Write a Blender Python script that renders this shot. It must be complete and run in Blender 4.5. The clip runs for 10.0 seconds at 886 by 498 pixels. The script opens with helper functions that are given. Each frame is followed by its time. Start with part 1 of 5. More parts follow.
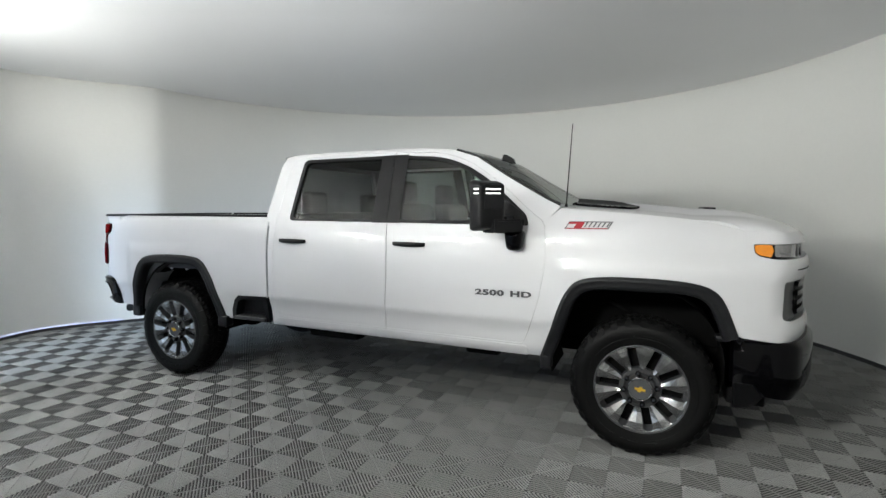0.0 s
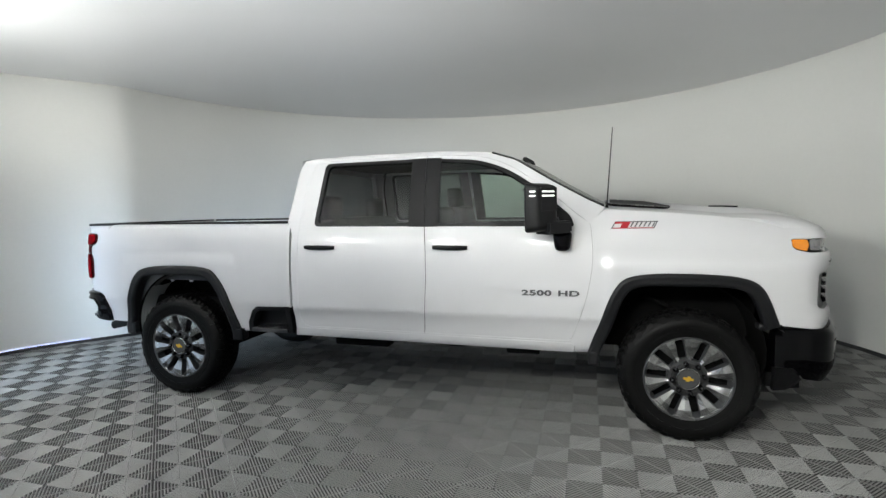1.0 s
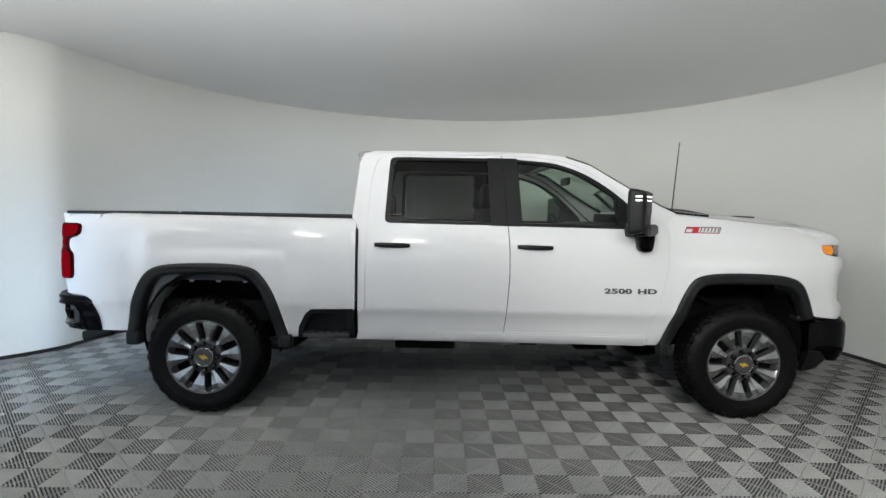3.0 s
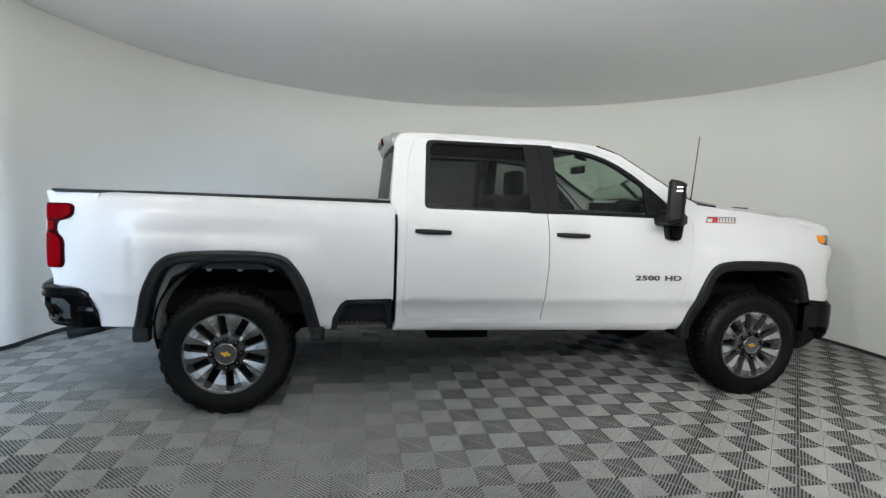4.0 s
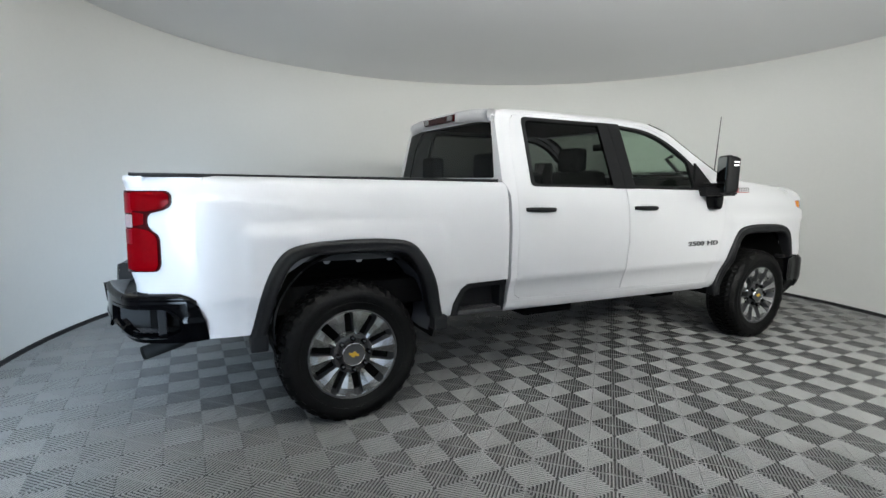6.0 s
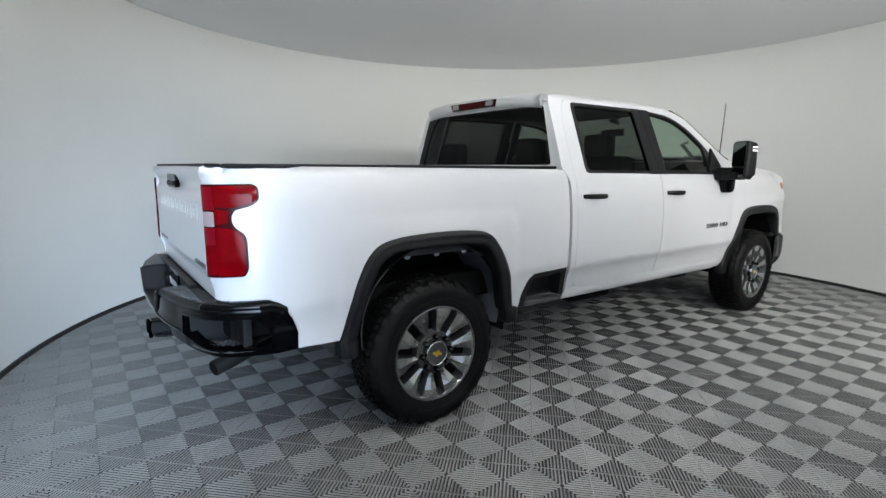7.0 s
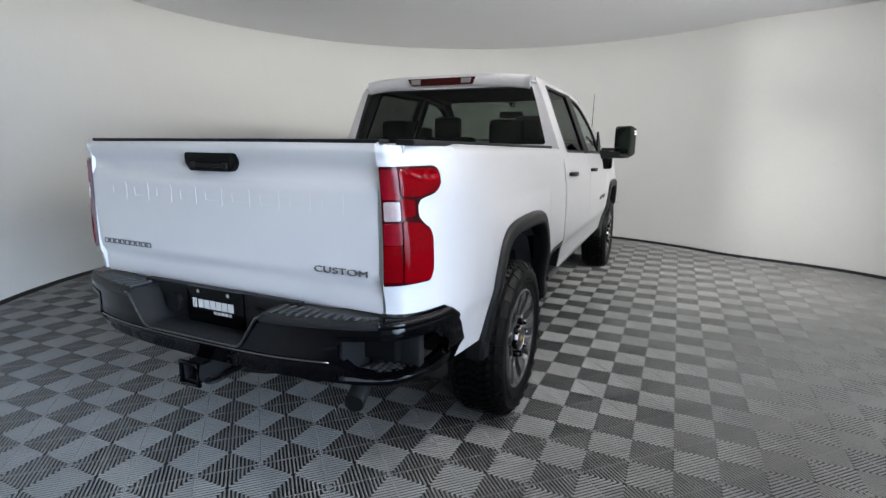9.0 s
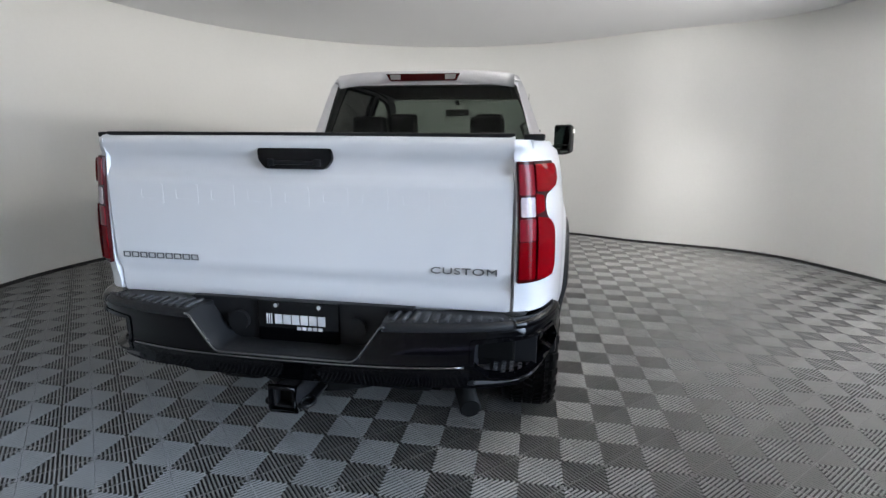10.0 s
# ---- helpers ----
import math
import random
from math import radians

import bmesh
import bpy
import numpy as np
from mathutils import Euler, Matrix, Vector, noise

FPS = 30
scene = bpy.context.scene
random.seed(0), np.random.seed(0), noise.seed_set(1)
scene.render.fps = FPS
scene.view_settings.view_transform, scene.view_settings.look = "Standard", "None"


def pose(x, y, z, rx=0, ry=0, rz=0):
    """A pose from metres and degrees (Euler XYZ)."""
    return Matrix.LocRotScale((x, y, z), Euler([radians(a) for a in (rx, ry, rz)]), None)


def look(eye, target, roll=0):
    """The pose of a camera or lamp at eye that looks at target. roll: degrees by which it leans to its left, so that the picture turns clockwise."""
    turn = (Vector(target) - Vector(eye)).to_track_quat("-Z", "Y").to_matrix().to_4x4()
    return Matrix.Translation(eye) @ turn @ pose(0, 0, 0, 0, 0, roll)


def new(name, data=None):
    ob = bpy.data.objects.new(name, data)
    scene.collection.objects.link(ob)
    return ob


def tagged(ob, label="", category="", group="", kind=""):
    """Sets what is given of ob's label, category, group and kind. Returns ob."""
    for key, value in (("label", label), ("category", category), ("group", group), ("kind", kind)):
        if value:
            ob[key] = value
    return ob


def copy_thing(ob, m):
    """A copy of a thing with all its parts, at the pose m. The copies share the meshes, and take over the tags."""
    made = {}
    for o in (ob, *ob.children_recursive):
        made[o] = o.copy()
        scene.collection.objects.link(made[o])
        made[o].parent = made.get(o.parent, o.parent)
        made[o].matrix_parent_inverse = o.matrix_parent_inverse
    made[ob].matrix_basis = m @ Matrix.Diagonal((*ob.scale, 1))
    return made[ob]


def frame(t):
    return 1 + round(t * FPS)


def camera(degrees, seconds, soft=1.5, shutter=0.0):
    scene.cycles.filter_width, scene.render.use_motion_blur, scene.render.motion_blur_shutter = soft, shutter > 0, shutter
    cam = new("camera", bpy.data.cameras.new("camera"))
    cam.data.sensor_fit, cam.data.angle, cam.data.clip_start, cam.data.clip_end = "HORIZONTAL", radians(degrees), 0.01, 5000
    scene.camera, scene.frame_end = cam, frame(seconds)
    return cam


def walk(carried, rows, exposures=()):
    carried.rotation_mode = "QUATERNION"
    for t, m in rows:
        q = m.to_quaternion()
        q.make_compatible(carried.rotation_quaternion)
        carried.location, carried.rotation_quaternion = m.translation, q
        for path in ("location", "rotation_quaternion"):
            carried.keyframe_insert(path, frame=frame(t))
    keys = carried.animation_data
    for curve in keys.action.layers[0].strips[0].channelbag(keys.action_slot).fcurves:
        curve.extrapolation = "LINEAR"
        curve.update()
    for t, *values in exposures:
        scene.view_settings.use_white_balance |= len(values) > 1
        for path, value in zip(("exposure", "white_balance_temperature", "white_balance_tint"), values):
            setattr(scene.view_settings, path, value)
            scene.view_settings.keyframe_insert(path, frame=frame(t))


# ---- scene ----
cam = camera(82.7, 10.0, soft=1.5)
PATH = [
    (0.0, 2.090, -4.247, 1.543, 85.36, 0.15, 23.10),
    (0.5, 1.755, -4.392, 1.531, 85.51, 0.50, 19.62),
    (1.0, 1.366, -4.498, 1.565, 85.42, 1.18, 15.66),
    (1.5, 0.957, -4.621, 1.549, 85.35, 1.28, 12.02),
    (2.0, 0.550, -4.659, 1.531, 85.23, 0.54, 7.96),
    (2.5, 0.158, -4.683, 1.517, 86.20, -0.42, 3.75),
    (2.7, -0.031, -4.697, 1.526, 86.15, -0.66, 1.99),
    (4.0, -1.205, -4.486, 1.507, 84.47, -2.12, -10.19),
    (4.5, -1.643, -4.373, 1.511, 83.75, -1.82, -14.68),
    (5.0, -2.057, -4.201, 1.520, 83.17, -1.01, -18.82),
    (5.5, -2.478, -4.071, 1.492, 82.96, -0.72, -22.72),
    (6.8, -3.484, -3.353, 1.458, 81.05, -0.62, -34.39),
    (7.0, -3.613, -3.237, 1.481, 80.76, -0.30, -36.01),
    (7.5, -3.926, -2.868, 1.470, 80.63, -0.07, -41.20),
    (8.0, -4.220, -2.496, 1.461, 80.09, -0.97, -48.45),
    (8.5, -4.459, -2.115, 1.453, 79.37, -1.22, -57.08),
    (9.0, -4.636, -1.696, 1.462, 78.73, -0.68, -65.48),
    (9.5, -4.802, -1.277, 1.459, 78.77, -0.53, -73.12),
    (10.0, -4.865, -0.826, 1.439, 78.73, -0.57, -80.29),
]
walk(cam, [(t, pose(x, y, z, rx, ry, rz)) for t, x, y, z, rx, ry, rz in PATH],
     exposures=[(0.0, -0.04, 6450, 7.5), (2.5, -0.10, 6450, 7.5), (5.5, 0.09, 6420, 7.5), (8.0, 0.02, 6330, 10.5), (10.0, 0.19, 6500, 13.0)])

# ---- world and lamps ----
world = bpy.data.worlds.new("world")
world.use_nodes = True
world.node_tree.nodes["Background"].inputs[0].default_value = (0.02, 0.02, 0.02, 1)
world.node_tree.nodes["Background"].inputs[1].default_value = 0.0
scene.world = world

CX, CY, RW, HW = 0.045, 0.175, 4.36, 3.19   # round room: centre, radius, height
LAMPS = [(226, 1.35, (-2.4, 3.4, 4.2), 108), (235, 0.8, (-0.6, 2.4, 6.2), 98), (244, 0.75, (2.6, 0.3, 2.4), 100), (252, 0.9, (2.2, 0.6, 6.2), 98),
         (261, 1.6, (2.6, 2.0, 4.4), 104), (279, 0.52, (2.8, -1.1, -2.8), 76)]   # round wall lamps behind the camera's arc: bearing, share, where the beam leans, spread; the one at 279 is an added fill for nose and floor
DOOR_A, DOOR_B, DOOR_H = 201.0, 271.5, 2.08    # bearings and height of the entrance
LAMP_Z, LAMP_R, LAMP_W = 2.42, 0.25, 78.0


def wall_radius(a):
    """Radius of the round wall at a bearing in degrees; the entrance bay is deeper."""
    a = a % 360
    def step(e0, e1, v):
        k = min(1, max(0, (v - e0) / (e1 - e0)))
        return k * k * (3 - 2 * k)
    bay = min(step(172, 190, a), 1 - step(298, 326, a))
    return RW + bay * 0.81


def wall_point(a, r_off=0.0, z=0.0):
    r = wall_radius(a) + r_off
    return Vector((CX + r * math.cos(radians(a)), CY + r * math.sin(radians(a)), z))


for a, share, aim, wide in LAMPS:
    p = wall_point(a, -0.12, LAMP_Z)
    light = bpy.data.lights.new("wall_lamp_light", "AREA")
    light.shape, light.size, light.energy, light.color = "DISK", LAMP_R * 2, LAMP_W * share, (1.0, 0.99, 0.94)
    light.spread = radians(wide)
    lo = new("wall_lamp_light", light)
    lo.matrix_world = look(p, (aim[0], aim[1], LAMP_Z + aim[2]))

# daylight through the end of the entrance, past the tailgate
p = wall_point(213, 0.20, DOOR_H / 2)
light = bpy.data.lights.new("entrance_daylight", "AREA")
light.shape, light.size, light.size_y, light.energy, light.color = "RECTANGLE", 1.80, DOOR_H - 0.1, 36.0, (0.62, 0.79, 1.0)
light.spread = radians(52)
lo = new("entrance_daylight", light)
lo.matrix_world = look(p, (-3.30, 2.6, 0.1))

# ---- materials ----


def mat(name, base, rough=0.5, metal=0.0, grain=0.0, grain_scale=40.0, stain=0.0, stain_scale=3.0, bump=0.0,
        bump_scale=80.0, coat=0.0, spec=0.5, rough_var=0.0, per_piece=0.0, coat_rough=0.04):
    m = bpy.data.materials.new(name)
    m.use_nodes = True
    nt = m.node_tree
    b = nt.nodes["Principled BSDF"]
    b.inputs["Base Color"].default_value = (*base, 1)
    b.inputs["Roughness"].default_value = rough
    b.inputs["Metallic"].default_value = metal
    b.inputs["Coat Weight"].default_value = coat
    b.inputs["Coat Roughness"].default_value = coat_rough
    b.inputs["Specular IOR Level"].default_value = spec
    geo = nt.nodes.new("ShaderNodeTexCoord")
    val = None

    def noise_node(scale, detail=4):
        n = nt.nodes.new("ShaderNodeTexNoise")
        n.inputs["Scale"].default_value = scale
        n.inputs["Detail"].default_value = detail
        nt.links.new(geo.outputs["Object"], n.inputs["Vector"])
        return n

    def math_node(op, a, bb):
        n = nt.nodes.new("ShaderNodeMath")
        n.operation = op
        for i, v in enumerate((a, bb)):
            if isinstance(v, (int, float)):
                n.inputs[i].default_value = v
            else:
                nt.links.new(v, n.inputs[i])
        return n.outputs[0]
    total = None
    for amount, scale in ((grain, grain_scale), (stain, stain_scale)):
        if amount:
            n = noise_node(scale)
            v = math_node("MULTIPLY", math_node("SUBTRACT", n.outputs["Fac"], 0.5), 2 * amount)
            total = v if total is None else math_node("ADD", total, v)
    if per_piece:
        oi = nt.nodes.new("ShaderNodeObjectInfo")
        v = math_node("MULTIPLY", math_node("SUBTRACT", oi.outputs["Random"], 0.5), 2 * per_piece)
        total = v if total is None else math_node("ADD", total, v)
    if total is not None:
        hs = nt.nodes.new("ShaderNodeHueSaturation")
        hs.inputs["Color"].default_value = (*base, 1)
        nt.links.new(math_node("ADD", total, 1.0), hs.inputs["Value"])
        nt.links.new(hs.outputs[0], b.inputs["Base Color"])
    if rough_var:
        n = noise_node(stain_scale * 1.7)
        v = math_node("MULTIPLY", math_node("SUBTRACT", n.outputs["Fac"], 0.5), 2 * rough_var)
        nt.links.new(math_node("ADD", v, rough), b.inputs["Roughness"])
    if bump:
        n = noise_node(bump_scale, 3)
        bn = nt.nodes.new("ShaderNodeBump")
        bn.inputs["Strength"].default_value = bump
        bn.inputs["Distance"].default_value = 0.01
        nt.links.new(n.outputs["Fac"], bn.inputs["Height"])
        nt.links.new(bn.outputs[0], b.inputs["Normal"])
    return m


def glow(name, color, strength):
    m = bpy.data.materials.new(name)
    m.use_nodes = True
    b = m.node_tree.nodes["Principled BSDF"]
    b.inputs["Base Color"].default_value = (*color, 1)
    b.inputs["Emission Color"].default_value = (*color, 1)
    b.inputs["Emission Strength"].default_value = strength
    return m


def glass_mat(name, tint, rough=0.0, gloss=1.0):
    """Thin tinted pane: lets light straight through, with a mirror gloss by Fresnel."""
    m = bpy.data.materials.new(name)
    m.use_nodes = True
    nt = m.node_tree
    nt.nodes.remove(nt.nodes["Principled BSDF"])
    out = nt.nodes["Material Output"]
    tr = nt.nodes.new("ShaderNodeBsdfTransparent")
    tr.inputs[0].default_value = (*tint, 1)
    gl = nt.nodes.new("ShaderNodeBsdfGlossy")
    gl.inputs["Roughness"].default_value = rough
    gl.inputs["Color"].default_value = (gloss, gloss, gloss, 1)
    lw = nt.nodes.new("ShaderNodeLayerWeight")
    lw.inputs["Blend"].default_value = 0.5
    pw = nt.nodes.new("ShaderNodeMath")
    pw.operation = "POWER"
    pw.inputs[1].default_value = 5.0
    ma = nt.nodes.new("ShaderNodeMath")
    ma.operation = "MULTIPLY_ADD"
    ma.inputs[1].default_value, ma.inputs[2].default_value = 0.9, 0.05
    nt.links.new(lw.outputs["Facing"], pw.inputs[0])
    nt.links.new(pw.outputs[0], ma.inputs[0])
    mix = nt.nodes.new("ShaderNodeMixShader")
    nt.links.new(ma.outputs[0], mix.inputs[0])
    nt.links.new(tr.outputs[0], mix.inputs[1])
    nt.links.new(gl.outputs[0], mix.inputs[2])
    nt.links.new(mix.outputs[0], out.inputs["Surface"])
    return m


M_WALL = mat("wall_fabric", (0.80, 0.80, 0.775), 0.75, stain=0.05, stain_scale=0.5, grain=0.02, grain_scale=25, bump=0.05, bump_scale=30)
M_CEIL = mat("ceiling_membrane", (0.76, 0.765, 0.785), 0.30, stain=0.03, stain_scale=0.6, rough_var=0.06)
M_TILE = mat("tile_plastic", (0.20, 0.20, 0.196), 0.45, grain=0.06, grain_scale=60, stain=0.10, stain_scale=1.3, per_piece=0.05, rough_var=0.1)
M_SLAB = mat("floor_slab", (0.03, 0.03, 0.03), 0.8, grain=0.1)
M_BASE = mat("black_baseboard", (0.008, 0.008, 0.009), 0.5, grain=0.1)
M_WHITE = mat("white_paint", (0.58, 0.58, 0.595), 0.34, coat=0.5, coat_rough=0.03, stain=0.01, stain_scale=2.0)
M_BLACK = mat("black_plastic", (0.008, 0.008, 0.0087), 0.45, spec=0.15, grain=0.12, grain_scale=150, bump=0.12, bump_scale=400)
M_FLARE = mat("grey_black_flare_plastic", (0.010, 0.0104, 0.0115), 0.42, spec=0.18, grain=0.08, grain_scale=150, bump=0.1, bump_scale=400)
M_GLOSS = mat("gloss_black_paint", (0.0012, 0.0012, 0.0016), 0.04, spec=0.13)
# lighter, shinier black for thin beads added as edge highlights
M_EDGE = mat("edge_highlight_black", (0.012, 0.012, 0.013), 0.12, spec=0.9, coat=1.0)
M_RUBBER = mat("tyre_rubber", (0.0035, 0.0035, 0.0035), 0.5, spec=0.12, grain=0.15, grain_scale=60, bump=0.1, bump_scale=200, stain=0.1, stain_scale=6)
M_DARK = mat("dark_underbody", (0.004, 0.004, 0.004), 0.85, spec=0.08, grain=0.2, grain_scale=20)
M_SKY = glow("daylight", (0.72, 0.84, 1.0), 0.55)
M_SLABOUT = mat("forecourt_concrete", (0.4, 0.4, 0.39), 0.85, grain=0.1, stain=0.1)
M_STRIP = glow("bluish_light_strip", (0.62, 0.66, 1.0), 0.75)
M_LAMP = glow("lamp_opal", (0.96, 0.98, 1.0), 8.0)

# ---- mesh helpers ----


def link_mesh(name, verts, faces, material, parent=None, label="", smooth=False):
    me = bpy.data.meshes.new(name)
    me.from_pydata([tuple(v) for v in verts], [], faces)
    me.validate()
    if smooth:
        for p in me.polygons:
            p.use_smooth = True
    if material:
        me.materials.append(material)
    ob = new(name, me)
    ob.parent = parent
    if label:
        ob["label"] = label
    return ob


def part(name, bm, material, parent=None, label="", smooth=False):
    me = bpy.data.meshes.new(name)
    bmesh.ops.recalc_face_normals(bm, faces=bm.faces)
    bm.to_mesh(me)
    bm.free()
    if smooth:
        for p in me.polygons:
            p.use_smooth = True
    me.materials.append(material)
    ob = new(name, me)
    ob.parent = parent
    if label:
        ob["label"] = label
    return ob


def box_into(bm, x0, x1, y0, y1, z0, z1, bevel=0.0, m=None):
    r = bmesh.ops.create_cube(bm, size=1.0, matrix=Matrix.Translation(((x0 + x1) / 2, (y0 + y1) / 2, (z0 + z1) / 2))
                              @ Matrix.Diagonal((abs(x1 - x0), abs(y1 - y0), abs(z1 - z0), 1)))
    vs = r["verts"]
    if bevel:
        es = list({e for v in vs for e in v.link_edges})
        r2 = bmesh.ops.bevel(bm, geom=es, offset=bevel, segments=2, affect="EDGES", profile=0.6)
        vs = list({v for f in r2["faces"] for v in f.verts} | {v for v in vs if v.is_valid})
    if m is not None:
        bmesh.ops.transform(bm, matrix=m, verts=[v for v in vs if v.is_valid])
    return vs


def boxes(specs, bevel=0.004):
    bm = bmesh.new()
    for s in specs:
        box_into(bm, *s, bevel=bevel)
    return bm


# ---- room ----


def room():
    n = 240
    faces = []
    zs = [-0.05, DOOR_H, HW + 0.2]
    verts = []
    for i in range(n):
        a = i * 360 / n
        for off in (0, 0.12):
            verts += [wall_point(a, off, z) for z in zs]
    for i in range(n):
        j = (i + 1) % n
        open_here = DOOR_A <= i * 360 / n < DOOR_B
        for lo in (0, 1):
            if lo == 0 and open_here:
                faces.append((6 * i + 1, 6 * i + 4, 6 * j + 4, 6 * j + 1))
                continue
            faces.append((6 * i + lo, 6 * i + lo + 1, 6 * j + lo + 1, 6 * j + lo))
            faces.append((6 * i + 3 + lo, 6 * j + 3 + lo, 6 * j + 4 + lo, 6 * i + 4 + lo))
        faces.append((6 * i + 2, 6 * i + 5, 6 * j + 5, 6 * j + 2))
        if open_here != (DOOR_A <= ((i - 1) % n) * 360 / n < DOOR_B):
            faces.append((6 * i, 6 * i + 1, 6 * i + 4, 6 * i + 3))
    w = link_mesh("wall_round", verts, faces, M_WALL, smooth=False)
    for p in w.data.polygons:
        p.use_smooth = abs(p.normal.z) < 0.5
    tagged(w, "smooth off-white curved studio wall with no windows", "wall", kind="structure")
    verts, faces = [], []
    for i in range(n):
        a = i * 360 / n
        verts += [wall_point(a, -0.002, -0.012), wall_point(a, -0.002, 0.034), wall_point(a, -0.014, 0.030), wall_point(a, -0.022, -0.012)]
    for i in range(n):
        j = (i + 1) % n
        if DOOR_A <= i * 360 / n < DOOR_B:
            continue
        for k in range(3):
            faces.append((4 * i + k, 4 * i + k + 1, 4 * j + k + 1, 4 * j + k))
    b = link_mesh("baseboard", verts, faces, M_BASE)
    tagged(b, "thin black skirting strip round the curved wall", "baseboard", kind="structure")
    verts, faces = [], []
    for k in range(33):
        a = 179 + k * 0.66
        verts += [wall_point(a, -0.003, 0.036), wall_point(a, -0.003, 0.049), wall_point(a, -0.011, 0.047), wall_point(a, -0.014, 0.036)]
    for k in range(32):
        for q in range(4):
            faces.append((4 * k + q, 4 * k + (q + 1) % 4, 4 * k + 4 + (q + 1) % 4, 4 * k + 4 + q))
    t = link_mesh("trim", verts, faces, M_STRIP)
    tagged(t, "thin bluish white light strip along the foot of the wall", "light strip", kind="structure")
    # ceiling: one sheet inside the wall, thin slab
    verts, faces = [Vector((CX, CY, HW)), Vector((CX, CY, HW + 0.1))], []
    for i in range(n):
        a = i * 360 / n
        verts += [wall_point(a, -0.003, HW), wall_point(a, -0.003, HW + 0.1)]
    for i in range(n):
        j = (i + 1) % n
        faces += [(0, 2 + 2 * i, 2 + 2 * j), (1, 3 + 2 * j, 3 + 2 * i)]
    c = link_mesh("ceiling", verts, faces, M_CEIL)
    tagged(c, "flat satin light grey stretched ceiling of the round studio", "ceiling", kind="structure")
    verts = [Vector((CX, CY, -0.009))] + [wall_point(i * 360 / n, 0.05, -0.009) for i in range(n)]
    f = link_mesh("floor", verts, [(0, 1 + i, 1 + (i + 1) % n) for i in range(n)], M_SLAB)
    tagged(f, "dark slab under grey interlocking ribbed plastic tiles", "floor", kind="structure")
    # daylight beyond the entrance: plain pale backdrop and forecourt
    verts, faces = [], []
    arc = [195 + 92 * k / 24 for k in range(25)]
    for a in arc:
        verts += [Vector((CX + 9 * math.cos(radians(a)), CY + 9 * math.sin(radians(a)), z)) for z in (-0.1, 5.0)]
    for k in range(24):
        faces.append((2 * k, 2 * k + 2, 2 * k + 3, 2 * k + 1))
    d = link_mesh("backdrop", verts, faces, M_SKY)
    tagged(d, "plain pale daylight beyond the wide entrance", "backdrop", kind="structure")
    verts, faces = [], []
    for a in arc:
        verts += [Vector((CX + r * math.cos(radians(a)), CY + r * math.sin(radians(a)), -0.024)) for r in (5.12, 9.0)]
    for k in range(24):
        faces.append((2 * k, 2 * k + 1, 2 * k + 3, 2 * k + 2))
    g = link_mesh("ground", verts, faces, M_SLABOUT)
    tagged(g, "pale concrete forecourt outside the entrance", "ground", kind="structure")
    return f


FLOOR = room()


def wall_lamp():
    root = new("wall_lamp")
    bm = bmesh.new()
    bmesh.ops.create_cone(bm, cap_ends=True, segments=48, radius1=LAMP_R + 0.03, radius2=LAMP_R, depth=0.07)
    part("housing", bm, M_WALL, root)
    bm = bmesh.new()
    bmesh.ops.create_uvsphere(bm, u_segments=32, v_segments=12, radius=LAMP_R - 0.02, matrix=Matrix.Translation((0, 0, 0.035)) @ Matrix.Diagonal((1, 1, 0.12, 1)))
    part("diffuser", bm, M_LAMP, root, "glowing opal diffuser", smooth=True)
    tagged(root, "round white glowing wall lamp on the curved wall", "wall lamp", "wall lamps")
    return root


lamp0 = None
for a, share, aim, wide in LAMPS:
    m = look(wall_point(a, -0.036, LAMP_Z), (CX, CY, LAMP_Z)) @ pose(0, 0, 0, 180, 0, 0)
    if lamp0 is None:
        lamp0 = wall_lamp()
        lamp0.matrix_world = m
    else:
        copy_thing(lamp0, m)

# ---- pickup truck ----
from mathutils.geometry import delaunay_2d_cdt

truck = new("pickup_truck")
tagged(truck, "white four-door pickup truck with black trim on a tile floor", "pickup truck")

M_GLASS = glass_mat("clear_green_glass", (0.62, 0.71, 0.65), gloss=0.7)
M_TINT = glass_mat("dark_privacy_glass", (0.19, 0.203, 0.195), gloss=0.30)
M_SCREEN = glass_mat("windshield_glass", (0.58, 0.68, 0.60), gloss=0.6)
M_RED = mat("red_lens", (0.125, 0.0003, 0.002), 0.3, coat=0.15, coat_rough=0.03, spec=0.0, grain=0.15, grain_scale=30)
M_REDD = mat("dark_red_lens", (0.03, 0.0006, 0.0012), 0.25, coat=0.2, coat_rough=0.03, spec=0.05)
M_PINK = mat("bright_red_lens", (0.15, 0.0006, 0.006), 0.3, coat=0.15, coat_rough=0.03, spec=0.1, grain=0.3, grain_scale=25)
M_LETTER = mat("grey_lettering", (0.12, 0.12, 0.125), 0.3, metal=0.7)
M_CLEAR = mat("clear_lens", (0.24, 0.235, 0.235), 0.2, metal=0.3, coat=1.0, grain=0.2, grain_scale=60)
M_PIPE = mat("near_black_steel", (0.009, 0.009, 0.009), 0.6, spec=0.1, grain=0.25, grain_scale=30)
M_REVERSE = mat("smoked_clear_lens", (0.30, 0.235, 0.245), 0.35, coat=0.3, grain=0.2, grain_scale=60)
M_AMBER = mat("amber_lens", (0.75, 0.24, 0.01), 0.15, coat=1.0, grain=0.1, grain_scale=60)
M_ALLOY = mat("machined_alloy", (0.46, 0.463, 0.468), 0.24, metal=1.0, grain=0.05, grain_scale=30)
M_GUN = mat("dark_grey_wheel_paint", (0.06, 0.062, 0.066), 0.35, coat=0.5, metal=0.3)
M_CHROME = mat("chrome", (0.7, 0.7, 0.7), 0.12, metal=1.0)
